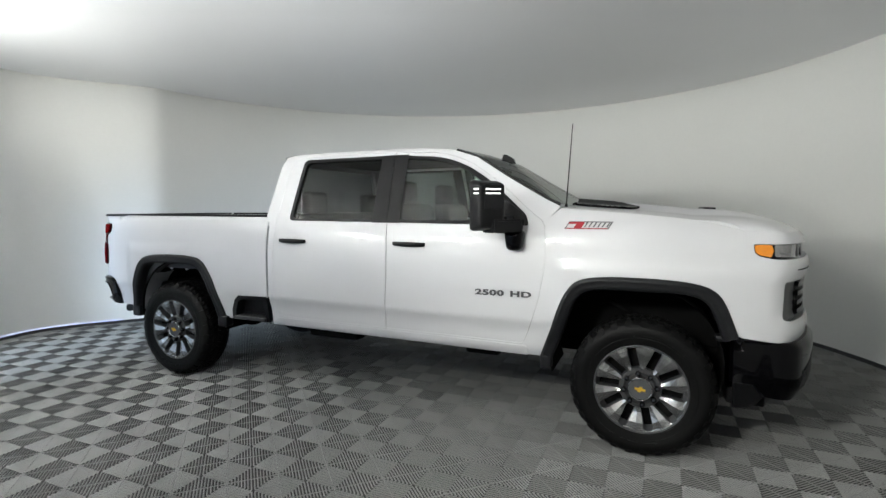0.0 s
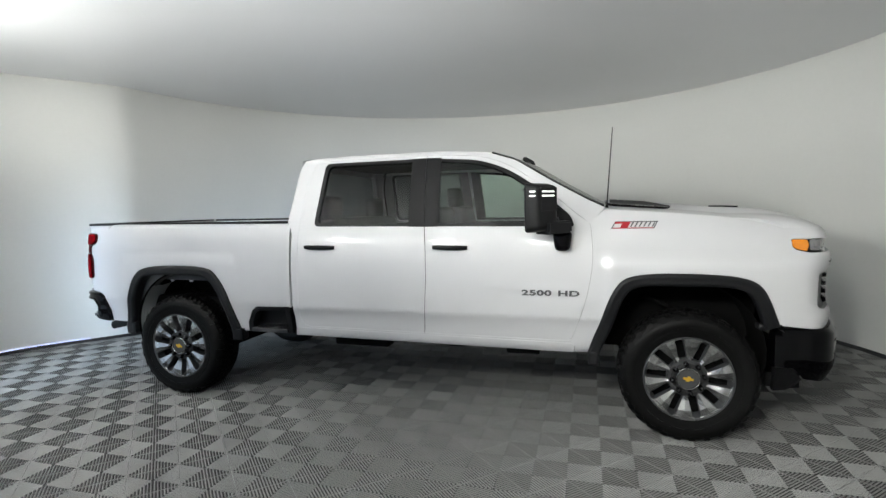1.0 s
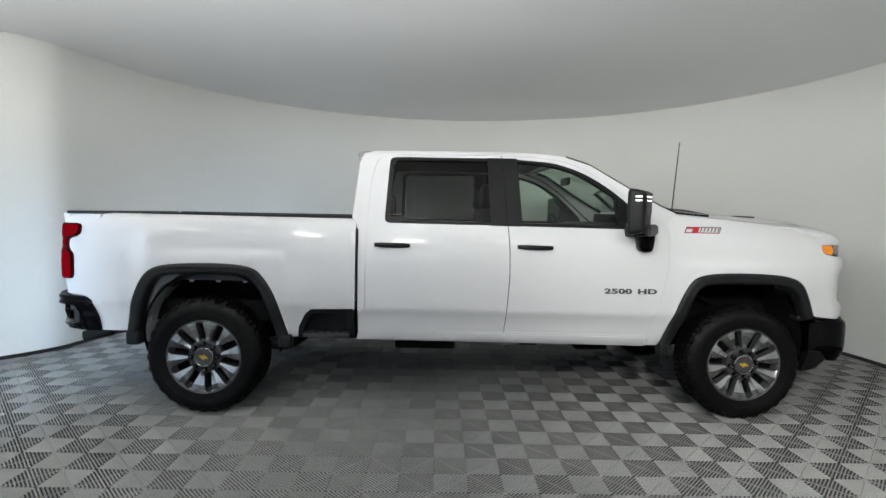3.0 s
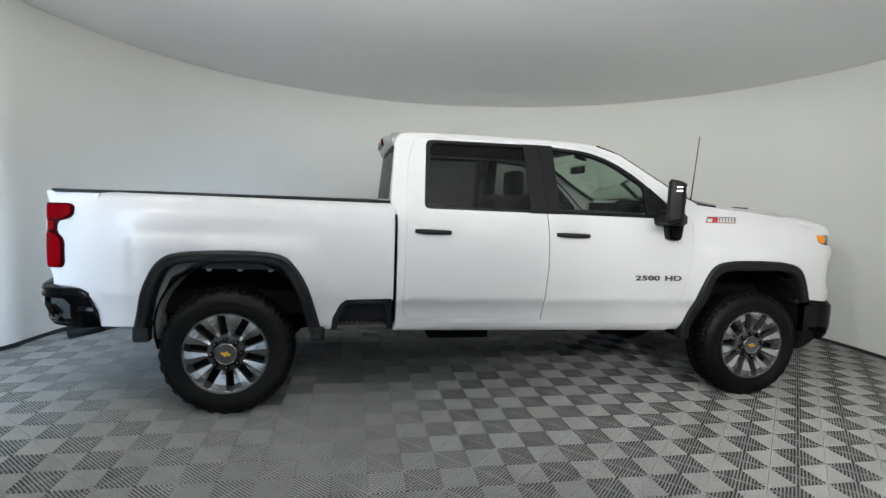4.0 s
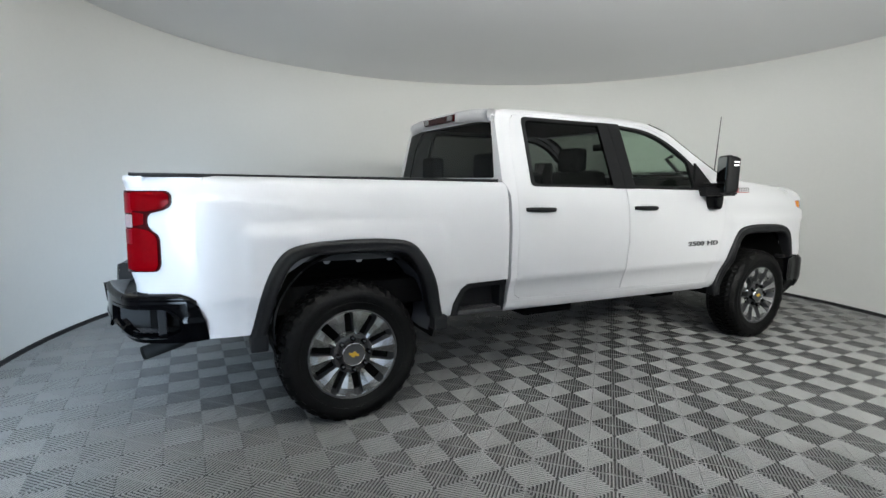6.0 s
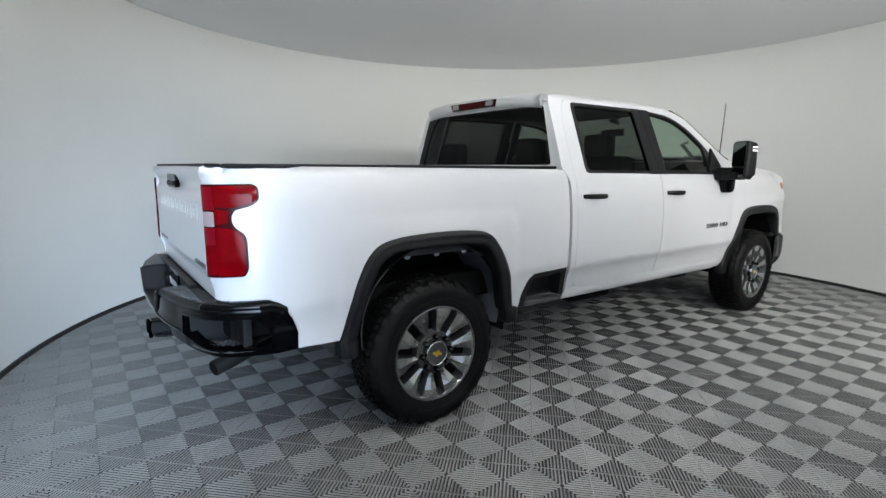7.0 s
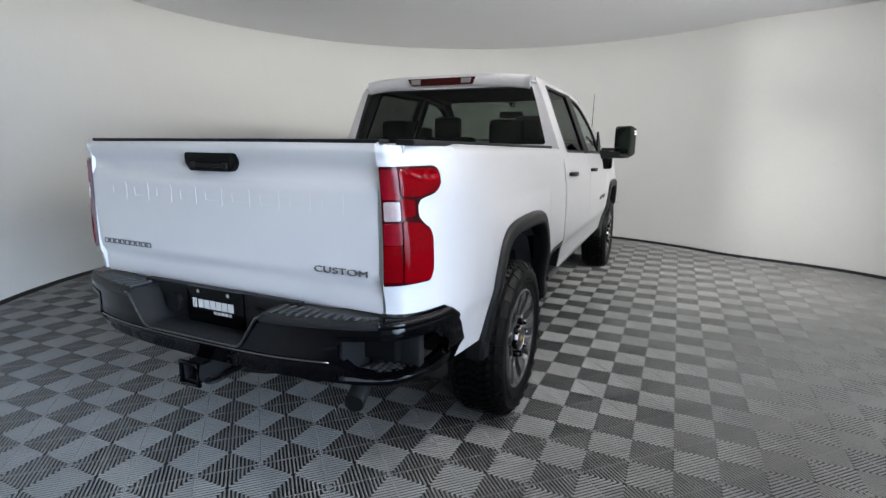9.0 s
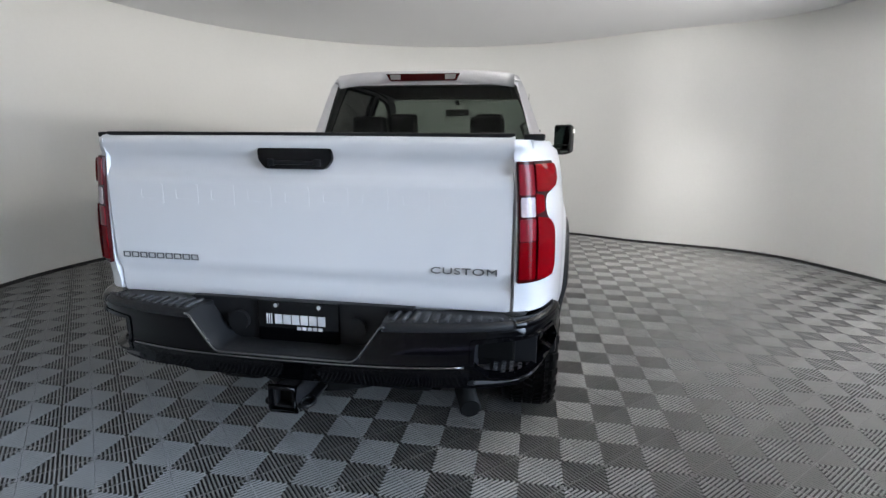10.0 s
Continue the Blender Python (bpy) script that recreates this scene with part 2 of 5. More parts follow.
M_MIRROR = mat("mirror_glass", (0.08, 0.095, 0.09), 0.02, metal=1.0)
M_BADGE = mat("dark_badge", (0.09, 0.09, 0.095), 0.3, metal=0.6)
M_GOLD = mat("gold_badge", (0.75, 0.45, 0.05), 0.3, metal=0.6)
M_BADGERED = mat("red_badge", (0.30, 0.012, 0.02), 0.3)
M_SEAT = mat("dark_seat_cloth", (0.012, 0.012, 0.013), 0.85, grain=0.15, grain_scale=120)
M_TRIM = mat("dark_interior_trim", (0.015, 0.015, 0.016), 0.6, grain=0.1, grain_scale=100)
M_HEADLINER = mat("grey_headliner", (0.10, 0.10, 0.098), 0.9, grain=0.05, grain_scale=100)
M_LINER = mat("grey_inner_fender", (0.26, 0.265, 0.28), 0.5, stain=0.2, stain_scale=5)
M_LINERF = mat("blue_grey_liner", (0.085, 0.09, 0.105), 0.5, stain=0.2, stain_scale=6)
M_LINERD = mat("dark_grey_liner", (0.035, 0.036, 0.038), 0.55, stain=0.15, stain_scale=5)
M_LED = glow("white_led", (1.0, 0.98, 0.95), 2.2)
M_STEEL = mat("steel_pipe", (0.035, 0.035, 0.035), 0.42, metal=0.4, spec=0.3, stain=0.15, stain_scale=10)
M_BEDLINER = mat("bed_steel", (0.55, 0.55, 0.56), 0.4, coat=0.5)
M_PAD = mat("rubbery_step_pad", (0.032, 0.032, 0.034), 0.5, grain=0.1, grain_scale=150, bump=0.1, bump_scale=300)


def interp(v, pts):
    """Smooth monotone curve through (v, value) points."""
    if v <= pts[0][0]:
        return pts[0][1]
    for (a, p), (b, q) in zip(pts, pts[1:]):
        if v <= b:
            k = (v - a) / (b - a)
            return p + (q - p) * k
    return pts[-1][1]


def sstep(e0, e1, v):
    k = min(1.0, max(0.0, (v - e0) / (e1 - e0)))
    return k * k * (3 - 2 * k)


def spline(pts, n):
    """Catmull-Rom through 2D points, n pieces a span."""
    out = []
    for i in range(len(pts) - 1):
        p0, p1, p2, p3 = pts[max(i - 1, 0)], pts[i], pts[i + 1], pts[min(i + 2, len(pts) - 1)]
        for k in range(n):
            t = k / n
            out.append(tuple(0.5 * (2 * b + (c - a) * t + (2 * a - 5 * b + 4 * c - d) * t * t + (3 * b - a - 3 * c + d) * t ** 3)
                             for a, b, c, d in zip(p0, p1, p2, p3)))
    out.append(tuple(pts[-1]))
    return out


SEC = spline([(0.54, 0.905), (0.585, 0.938), (0.64, 0.948), (0.72, 0.961), (0.765, 0.977), (0.785, 0.986), (0.81, 0.990), (1.0, 0.994), (1.15, 0.990), (1.25, 0.981),
              (1.35, 0.966), (1.42, 0.946), (1.445, 0.936), (1.50, 0.915), (1.57, 0.888), (1.70, 0.836), (1.82, 0.788), (1.91, 0.750),
              (1.965, 0.722), (1.995, 0.695), (2.015, 0.660), (2.035, 0.60)], 5)
BED = spline([(0.54, 0.905), (0.585, 0.945), (0.64, 0.955), (0.72, 0.966), (0.79, 0.980), (0.83, 0.987), (1.0, 0.990), (1.15, 0.986), (1.25, 0.977),
              (1.36, 0.962), (1.42, 0.948), (1.452, 0.936), (1.470, 0.920), (1.480, 0.895), (1.484, 0.87)], 5)
FTOP = [(1.30, 1.56), (1.45, 1.545), (1.75, 1.520), (2.0, 1.500), (2.2, 1.480), (2.3, 1.466)] + [(2.3 + 0.026 * k, 1.40 + 0.066 * (1 - (k / 10) ** 3.5)) for k in range(1, 11)]


def boxy(x, z, x0, x1, z1, soft):
    return sstep(x0 - soft, x0 + soft, x) * (1 - sstep(x1 - soft, x1 + soft, x)) * (1 - sstep(z1 - soft, z1 + soft, z))


def half_cab(x, z):
    return interp(z, SEC) - 0.02 * sstep(0.9, 1.6, x) * sstep(1.4, 1.6, z)


def half_bed(x, z):
    h = interp(z, BED)
    h -= 0.028 * max(0.0, (-2.45 - x) / 0.35) ** 2
    return h + 0.012 * boxy(x, z, -2.60, -1.42, 1.19, 0.035)


def half_fender(x, z):
    top = max(interp(x, FTOP), 1.445)
    h = interp(min(z, 1.25), SEC)
    k = max(0.0, (z - 1.22) / max(top - 1.22, 0.05))
    h -= 0.115 * k ** 2.6
    h -= 0.055 * max(0.0, (x - 1.95) / 0.75) ** 2.4
    return h + 0.014 * boxy(x, z, 1.50, 2.90, 1.19, 0.04)


def side(fn, sgn, off=0.0):
    return lambda u, v: Vector((u, sgn * (fn(u, v) + off), v))


def inside(p, poly):
    c = False
    x, y = p
    for (x0, y0), (x1, y1) in zip(poly, poly[1:] + poly[:1]):
        if (y0 > y) != (y1 > y) and x < (x1 - x0) * (y - y0) / (y1 - y0) + x0:
            c = not c
    return c


def dense(poly, step):
    out = []
    for (x0, y0), (x1, y1) in zip(poly, poly[1:] + poly[:1]):
        n = max(1, int(math.hypot(x1 - x0, y1 - y0) / step))
        out += [(x0 + (x1 - x0) * k / n, y0 + (y1 - y0) * k / n) for k in range(n)]
    return out


def rounded(poly, radii, seg=5):
    """Polygon with its corners rounded; one radius for all or one each."""
    n, out = len(poly), []
    for i, p in enumerate(poly):
        r = radii if isinstance(radii, (int, float)) else radii[i]
        a, p, b = Vector(poly[i - 1]), Vector(p), Vector(poly[(i + 1) % n])
        da, db = (a - p), (b - p)
        k = min(r, da.length * 0.45, db.length * 0.45)
        if k < 1e-4:
            out.append(tuple(p))
            continue
        pa, pb = p + da.normalized() * k, p + db.normalized() * k
        for s in range(seg + 1):
            t = s / seg
            out.append(tuple((1 - t) ** 2 * pa + 2 * t * (1 - t) * p + t * t * pb))
    return out


def skin(name, outline, f, material, parent, holes=(), depth=0.018, step=0.05, label=""):
    """A curved sheet panel: the outline (u, v), cut and laid on the surface f(u, v), with turned-in edges."""
    loops = [dense(list(outline), step)] + [dense(list(h), step) for h in holes]
    pts, edges = [], []
    for lp in loops:
        k = len(pts)
        pts += [Vector(p) for p in lp]
        edges += [(k + i, k + (i + 1) % len(lp)) for i in range(len(lp))]
    us, vs = [p[0] for p in loops[0]], [p[1] for p in loops[0]]
    nu, nv = max(2, int((max(us) - min(us)) / step)), max(2, int((max(vs) - min(vs)) / step))
    for i in range(1, nu):
        for j in range(1, nv):
            p = (min(us) + (max(us) - min(us)) * (i + 0.25 * (j % 2)) / nu, min(vs) + (max(vs) - min(vs)) * j / nv)
            if inside(p, loops[0]) and not any(inside(p, h) for h in loops[1:]):
                if min((p[0] - q[0]) ** 2 + (p[1] - q[1]) ** 2 for lp in loops for q in lp) > (0.35 * step) ** 2:
                    pts.append(Vector(p))
    v2, _, f2, *_ = delaunay_2d_cdt(pts, edges, [], 0, 1e-6)
    tris = []
    for t in f2:
        c = (sum(v2[i][0] for i in t) / len(t), sum(v2[i][1] for i in t) / len(t))
        if inside(c, loops[0]) and not any(inside(c, h) for h in loops[1:]):
            tris.append(list(t))
    e = 0.003

    def nrm(u, v):
        n = (f(u + e, v) - f(u - e, v)).cross(f(u, v + e) - f(u, v - e))
        return n.normalized() if n.length > 1e-12 else Vector((0, 0, 1))
    mid = loops[0][0]
    centre = Vector((0.0 if abs(f(*mid)[0]) < 9 else 0, 0, 1.0))
    verts = [f(p[0], p[1]) for p in v2]
    norms = [nrm(p[0], p[1]) for p in v2]
    cen = sum(verts, Vector()) / len(verts)
    ref = Vector((cen.x * 0.25 + (0.35 * cen.x if abs(cen.x) > 2.6 else 0), cen.y, (cen.z - 1.0) * 0.8))
    if name in ("roof", "hood"):
        ref = Vector((0, 0, 1))
    sg = 1 if sum((n.dot(ref) for n in norms)) >= 0 else -1
    norms = [n * sg for n in norms]
    faces, lnorm = [], []
    for t in tris:
        fn = (verts[t[1]] - verts[t[0]]).cross(verts[t[2]] - verts[t[0]])
        if fn.dot(norms[t[0]]) < 0:
            t = t[::-1]
        faces.append(tuple(t))
        lnorm += [norms[i] for i in t]
    if depth:
        for lp in loops:
            k = len(verts)
            top = [f(p[0], p[1]) for p in lp]
            ns = [nrm(p[0], p[1]) * sg for p in lp]
            verts += top + [p - n * depth for p, n in zip(top, ns)]
            m = len(lp)
            for i in range(m):
                j = (i + 1) % m
                q = (k + i, k + j, k + m + j, k + m + i)
                fn = (verts[q[1]] - verts[q[0]]).cross(verts[q[3]] - verts[q[0]])
                fn = fn.normalized() if fn.length > 0 else ns[i]
                faces.append(q)
                lnorm += [fn] * 4
    me = bpy.data.meshes.new(name)
    me.from_pydata([tuple(v) for v in verts], [], faces)
    for p in me.polygons:
        p.use_smooth = True
    me.normals_split_custom_set([tuple(n) for n in lnorm])
    me.materials.append(material)
    ob = new(name, me)
    ob.parent = parent
    if label:
        ob["label"] = label
    return ob


def tube(name, pts, r, material, parent, seg=12, label=""):
    """A round bar along 3D points; r: one radius or one each."""
    rs = [r] * len(pts) if isinstance(r, (int, float)) else r
    verts, faces = [], []
    up = Vector((0.12, 0.31, 0.94))
    for i, p in enumerate(pts):
        d = (Vector(pts[min(i + 1, len(pts) - 1)]) - Vector(pts[max(i - 1, 0)])).normalized()
        a = d.cross(up).normalized()
        b = d.cross(a)
        verts += [Vector(p) + (a * math.cos(2 * math.pi * k / seg) + b * math.sin(2 * math.pi * k / seg)) * rs[i] for k in range(seg)]
    for i in range(len(pts) - 1):
        for k in range(seg):
            j = (k + 1) % seg
            faces.append((i * seg + k, i * seg + j, (i + 1) * seg + j, (i + 1) * seg + k))
    faces += [tuple(range(seg))[::-1], tuple((len(pts) - 1) * seg + k for k in range(seg))]
    return link_mesh(name, verts, faces, material, parent, label, smooth=True)


def slab(name, poly, axis, a, b, material, parent, bevel=0.006, label="", smooth=False):
    """A plate: a 2D polygon swept from a to b along an axis ('x': (y, z), 'y': (x, z), 'z': (x, y))."""
    bm = bmesh.new()
    to = {"x": lambda p, w: (w, p[0], p[1]), "y": lambda p, w: (p[0], w, p[1]), "z": lambda p, w: (p[0], p[1], w)}[axis]
    n = len(poly)
    va, vb = [bm.verts.new(to(p, a)) for p in poly], [bm.verts.new(to(p, b)) for p in poly]
    bm.faces.new(va)
    bm.faces.new(vb[::-1])
    for i in range(n):
        bm.faces.new((va[i], vb[i], vb[(i + 1) % n], va[(i + 1) % n]))
    bmesh.ops.recalc_face_normals(bm, faces=bm.faces)
    if bevel:
        bmesh.ops.bevel(bm, geom=list(bm.edges), offset=bevel, segments=2, affect="EDGES", profile=0.6)
    return part(name, bm, material, parent, label, smooth)


# -- outlines shared by both sides (x, z)
DOORS = rounded([(-0.835, 0.645), (1.275, 0.628), (1.375, 0.90), (1.428, 1.20), (1.405, 1.45), (1.33, 1.50), (1.05, 1.735), (0.82, 1.888), (0.60, 1.960),
                 (0.20, 1.980), (-0.55, 1.975), (-0.755, 1.965), (-0.81, 1.80), (-0.825, 1.45)], [0.09, 0.03, 0.2, 0.2, 0.06, 0.05, 0.2, 0.2, 0.1, 0.2, 0.05, 0.06, 0.1, 0.1])
SPLIT = [(0.205, 0.60), (0.222, 0.80), (0.238, 1.05), (0.236, 1.25), (0.222, 1.45), (0.185, 2.0)]


def split_x(z):
    return interp(z, [(b, a) for a, b in SPLIT])


def clip_doors(front):
    """The half of the door opening behind or ahead of the shut line between the two doors."""
    g = 0.0014
    pts = []
    n = len(DOORS)
    keep = lambda p: (p[0] > split_x(p[1]) + g) if front else (p[0] < split_x(p[1]) - g)
    shrunk = dense(DOORS, 0.02)
    for p in shrunk:
        if keep(p):
            pts.append(p)
    # turn the list so that the cut lies at its end
    m = len(pts)
    k = max(range(m), key=lambda i: math.hypot(pts[i][0] - pts[i - 1][0], pts[i][1] - pts[i - 1][1]))
    pts = pts[k:] + pts[:k]
    z0, z1 = pts[-1][1], pts[0][1]
    s = g if front else -g
    cut = [(split_x(z0 + (z1 - z0) * i / 24) + s, z0 + (z1 - z0) * i / 24) for i in range(0, 25)]
    pts = pts + cut
    c = (sum(p[0] for p in pts) / len(pts), sum(p[1] for p in pts) / len(pts))
    return [(c[0] + (p[0] - c[0]) * 0.9972, c[1] + (p[1] - c[1]) * 0.9966) for p in pts]


WIN_R = rounded([(-0.698, 1.445), (0.215, 1.438), (0.188, 1.955), (-0.675, 1.951)], [0.045, 0.01, 0.01, 0.05])
WIN_F = rounded([(0.232, 1.438), (1.300, 1.426), (1.275, 1.500), (1.01, 1.730), (0.81, 1.855), (0.60, 1.927), (0.205, 1.955)], [0.01, 0.02, 0.03, 0.2, 0.2, 0.1, 0.01])
GLASS_R = rounded([(-0.665, 1.465), (0.105, 1.460), (0.085, 1.932), (-0.642, 1.928)], [0.04, 0.015, 0.015, 0.05])
GLASS_F = rounded([(0.318, 1.460), (1.045, 1.452), (1.04, 1.668), (0.78, 1.838), (0.59, 1.902), (0.296, 1.930)], [0.015, 0.015, 0.03, 0.1, 0.1, 0.015])
CAB = [(-0.90, 0.563), (1.293, 0.537), (1.300, 0.585), (1.285, 0.615), (1.388, 0.895), (1.441, 1.20), (1.420, 1.46), (1.50, 1.552),
       (1.39, 1.605), (1.155, 1.738), (0.875, 1.912), (0.66, 1.982), (0.40, 2.005), (0.186, 2.012), (-0.47, 2.009), (-0.80, 1.999), (-0.875, 1.978),
       (-0.905, 1.905), (-0.920, 1.70), (-0.938, 1.48), (-0.905, 1.44), (-0.885, 1.38), (-0.885, 0.62)]
ARCH_RO = [(-2.596, 0.60), (-2.572, 0.69), (-2.538, 0.83), (-2.497, 0.94), (-2.446, 1.03), (-2.375, 1.088), (-2.26, 1.115), (-2.10, 1.125), (-1.971, 1.127), (-1.83, 1.124), (-1.70, 1.110), (-1.63, 1.083), (-1.58, 1.035), (-1.522, 0.95), (-1.473, 0.84), (-1.43, 0.69), (-1.40, 0.58)]
ARCH_FO = [(1.385, 0.545), (1.425, 0.66), (1.466, 0.77), (1.51, 0.90), (1.555, 1.00), (1.61, 1.068), (1.69, 1.100), (1.82, 1.115), (1.96, 1.118), (2.12, 1.115), (2.265, 1.104), (2.37, 1.078), (2.435, 1.03), (2.478, 0.95), (2.513, 0.86), (2.536, 0.795)]


def inset_arch(arch, cx, cz, w):
    out = []
    for x, z in arch:
        d = Vector((cx - x, cz - z))
        k = w / d.length
        out.append((x + d.x * k, z + d.y * k))
    return out


def flare(name, arch, centre, fn, sgn, parent, flap0, flap1):
    """Moulded wheel-arch trim: a rounded band along the arch, with small mud flaps at its feet."""
    pts = spline(arch, 4)
    inn = inset_arch(pts, *centre, 0.082)
    verts, faces = [], []
    prof = [(-0.02, -0.004), (0.0, 0.008), (0.10, 0.019), (0.32, 0.025), (0.38, 0.022), (0.65, 0.026), (0.9, 0.022), (1.0, 0.010), (1.02, -0.02), (1.0, -0.07)]
    m = len(prof)
    for (ox, oz), (ix, iz) in zip(pts, inn):
        for t, off in prof:
            x, z = ox + (ix - ox) * t, oz + (iz - oz) * t
            verts.append((x, sgn * (fn(x, max(z, 0.62)) + off), z))
    for i in range(len(pts) - 1):
        for k in range(m - 1):
            q = (i * m + k, (i + 1) * m + k, (i + 1) * m + k + 1, i * m + k + 1)
            faces.append(q if sgn < 0 else q[::-1])
    ob = link_mesh(name, verts, faces, M_FLARE, parent, "dark grey moulded wheel-arch trim", smooth=True)
    for (x0, z0, x1, z1) in (flap0, flap1):
        y0 = fn(x0, 0.64)
        bm = boxes([(x0, x1, sgn * (y0 - 0.07), sgn * (y0 + 0.024), z0, z1)], 0.02)
        part("mud_flap", bm, M_FLARE, ob)
    return ob


def text_mesh(name, body, size, m, material, parent, extrude=0.003, shear=0.0, width=1.0, bold=0.0):
    cu = bpy.data.curves.new(name, "FONT")
    cu.body, cu.size, cu.extrude, cu.shear, cu.align_x, cu.space_character = body, size, extrude, shear, "CENTER", 1.08
    cu.offset = bold
    tmp = bpy.data.objects.new(name, cu)
    me = bpy.data.meshes.new_from_object(tmp)
    bpy.data.objects.remove(tmp)
    me.transform(m @ Matrix.Diagonal((width, 1, 1, 1)))
    me.materials.append(material)
    ob = new(name, me)
    ob.parent = parent
    return ob


def bars(name, spans, y0, y1, place, material, parent, t=0.003):
    """Plain raised bars in place of lettering: spans along u, from y0 to y1, put where place(u, v, off) says."""
    verts, faces = [], []
    for a, b in spans:
        k = len(verts)
        for off in (-0.004, t):
            verts += [place(a, y0, off), place(b, y0, off), place(b, y1, off), place(a, y1, off)]
        faces += [tuple(k + i for i in q) for q in ((0, 3, 2, 1), (4, 5, 6, 7), (0, 1, 5, 4), (1, 2, 6, 5), (2, 3, 7, 6), (3, 0, 4, 7))]
    return link_mesh(name, verts, faces, material, parent)


# -- cab, doors
def cab_side(sgn):
    hole = [(p[0], p[1]) for p in DOORS]
    skin("cab_side", CAB, side(half_cab, sgn), M_WHITE, truck, [hole], depth=0.05, step=0.05)
    # dark rubber behind the shut lines
    cx, cz = sum(p[0] for p in DOORS) / len(DOORS), sum(p[1] for p in DOORS) / len(DOORS)
    ring = [[(cx + (x - cx) * k, cz + (z - cz) * k) for x, z in DOORS] for k in (1.010, 0.986)]
    skin("door_seal", ring[0], side(half_cab, sgn, -0.007), M_DARK, truck, [ring[1]], depth=0, step=0.05)
    cut = [(split_x(0.65 + 0.06 * k), 0.65 + 0.06 * k) for k in range(23)]
    skin("door_seal", [(x - 0.012, z) for x, z in cut] + [(x + 0.012, z) for x, z in cut[::-1]], side(half_cab, sgn, -0.007), M_DARK, truck, depth=0, step=0.03)
    doors = []
    for front in (False, True):
        d = skin("front_door" if front else "rear_door", clip_doors(front), side(half_cab, sgn), M_WHITE, truck,
                 [WIN_F if front else WIN_R], depth=0.03, step=0.045)
        skin("window_trim", WIN_F if front else WIN_R, side(half_cab, sgn, 0.002), M_BLACK, d, [GLASS_F if front else GLASS_R], depth=0.03, step=0.06)
        pane = skin("window_pane", GLASS_F if front else GLASS_R, side(half_cab, sgn, -0.010), M_GLASS if front else M_TINT, d, depth=0, step=0.1)
        pane.visible_shadow = not front
        strip = [(0.2250, 1.436), (0.330, 1.436), (0.308, 1.957), (0.1890, 1.957)] if front else [(0.095, 1.436), (0.2215, 1.436), (0.1855, 1.957), (0.075, 1.957)]
        skin("pillar_trim", strip, side(half_cab, sgn, 0.0045), M_BLACK, d, depth=0.006, step=0.06)
        x0 = 0.292 if front else -0.765
        # pull handle on two feet over a shallow cup
        verts, faces = [], []
        n, ring = 16, 8
        for i in range(n + 1):
            t = i / n
            x = x0 + 0.262 * t
            w = 0.0175 * (1 - 0.25 * abs(2 * t - 1) ** 4)
            dy = 0.010 + 0.030 * (1 - abs(2 * t - 1) ** 3.0)
            for k in range(ring):
                a = 2 * math.pi * k / ring
                verts.append((x, sgn * (half_cab(x, 1.287) + dy + 0.010 * math.cos(a) - 0.006), 1.285 + w * math.sin(a) - 0.004 * t))
        for i in range(n):
            for k in range(ring):
                j = (k + 1) % ring
                faces.append((i * ring + k, i * ring + j, (i + 1) * ring + j, (i + 1) * ring + k))
        faces += [tuple(range(ring))[::-1], tuple(n * ring + k for k in range(ring))]
        link_mesh("door_handle", verts, faces, M_BLACK, d, "black pull handle", smooth=True)
        cup = rounded([(x0 + 0.06, 1.277), (x0 + 0.19, 1.277), (x0 + 0.175, 1.318), (x0 + 0.075, 1.318)], 0.015)
        skin("handle_cup", cup, side(half_cab, sgn, 0.0015), M_BEDLINER, d, depth=0.002, step=0.05)
        doors.append(d)
    # number badge on the front door
    for body, x in (("2500", 1.045), ("HD", 1.262)):
        turn = Euler((radians(90), 0, 0 if sgn < 0 else radians(180))).to_matrix().to_4x4()
        xx = x if sgn < 0 else 2.24 - x
        m = Matrix.Translation((xx, sgn * (half_cab(xx, 0.975) + 0.001), 0.952)) @ turn
        text_mesh("badge_lettering", body, 0.052, m, M_BADGE, doors[1], 0.004, 0.0, 1.85, 0.0019)
    # sill rail
    skin("rocker_panel", [(-0.885, 0.568), (1.293, 0.542), (1.285, 0.612), (-0.86, 0.632)], side(half_cab, sgn, 0.004), M_WHITE, truck, depth=0.03, step=0.05)


for s in (-1, 1):
    cab_side(s)


def roof_f(u, v):
    """Roof skin: u along x, v across from -1 to 1."""
    ze = interp(u, [(-0.905, 1.945), (-0.875, 1.977), (-0.80, 1.997), (-0.47, 2.007), (0.186, 2.010), (0.40, 2.003), (0.66, 1.980), (0.80, 1.945)])
    w = half_cab(u, ze) - 0.002
    return Vector((u, v * w, ze + 0.030 * (1 - abs(v) ** 2.2) - 0.008 * abs(v) ** 8))


skin("roof", dense([(-0.90, -1), (0.70, -1), (0.76, -0.5), (0.78, 0), (0.76, 0.5), (0.70, 1), (-0.90, 1)], 0.05), roof_f, M_WHITE, truck, depth=0.02, step=0.08)


def screen_f(u, v):
    """Windshield: u from 0 at the roof to 1 at the cowl, v across from -1 to 1."""
    x = 0.70 + u * 0.80
    z = interp(x, [(0.66, 1.982), (0.875, 1.910), (1.155, 1.736), (1.39, 1.603), (1.50, 1.552)])
    w = half_cab(x, z) - 0.03
    return Vector((x + 0.085 * (1 - v * v), v * w, z + 0.012))


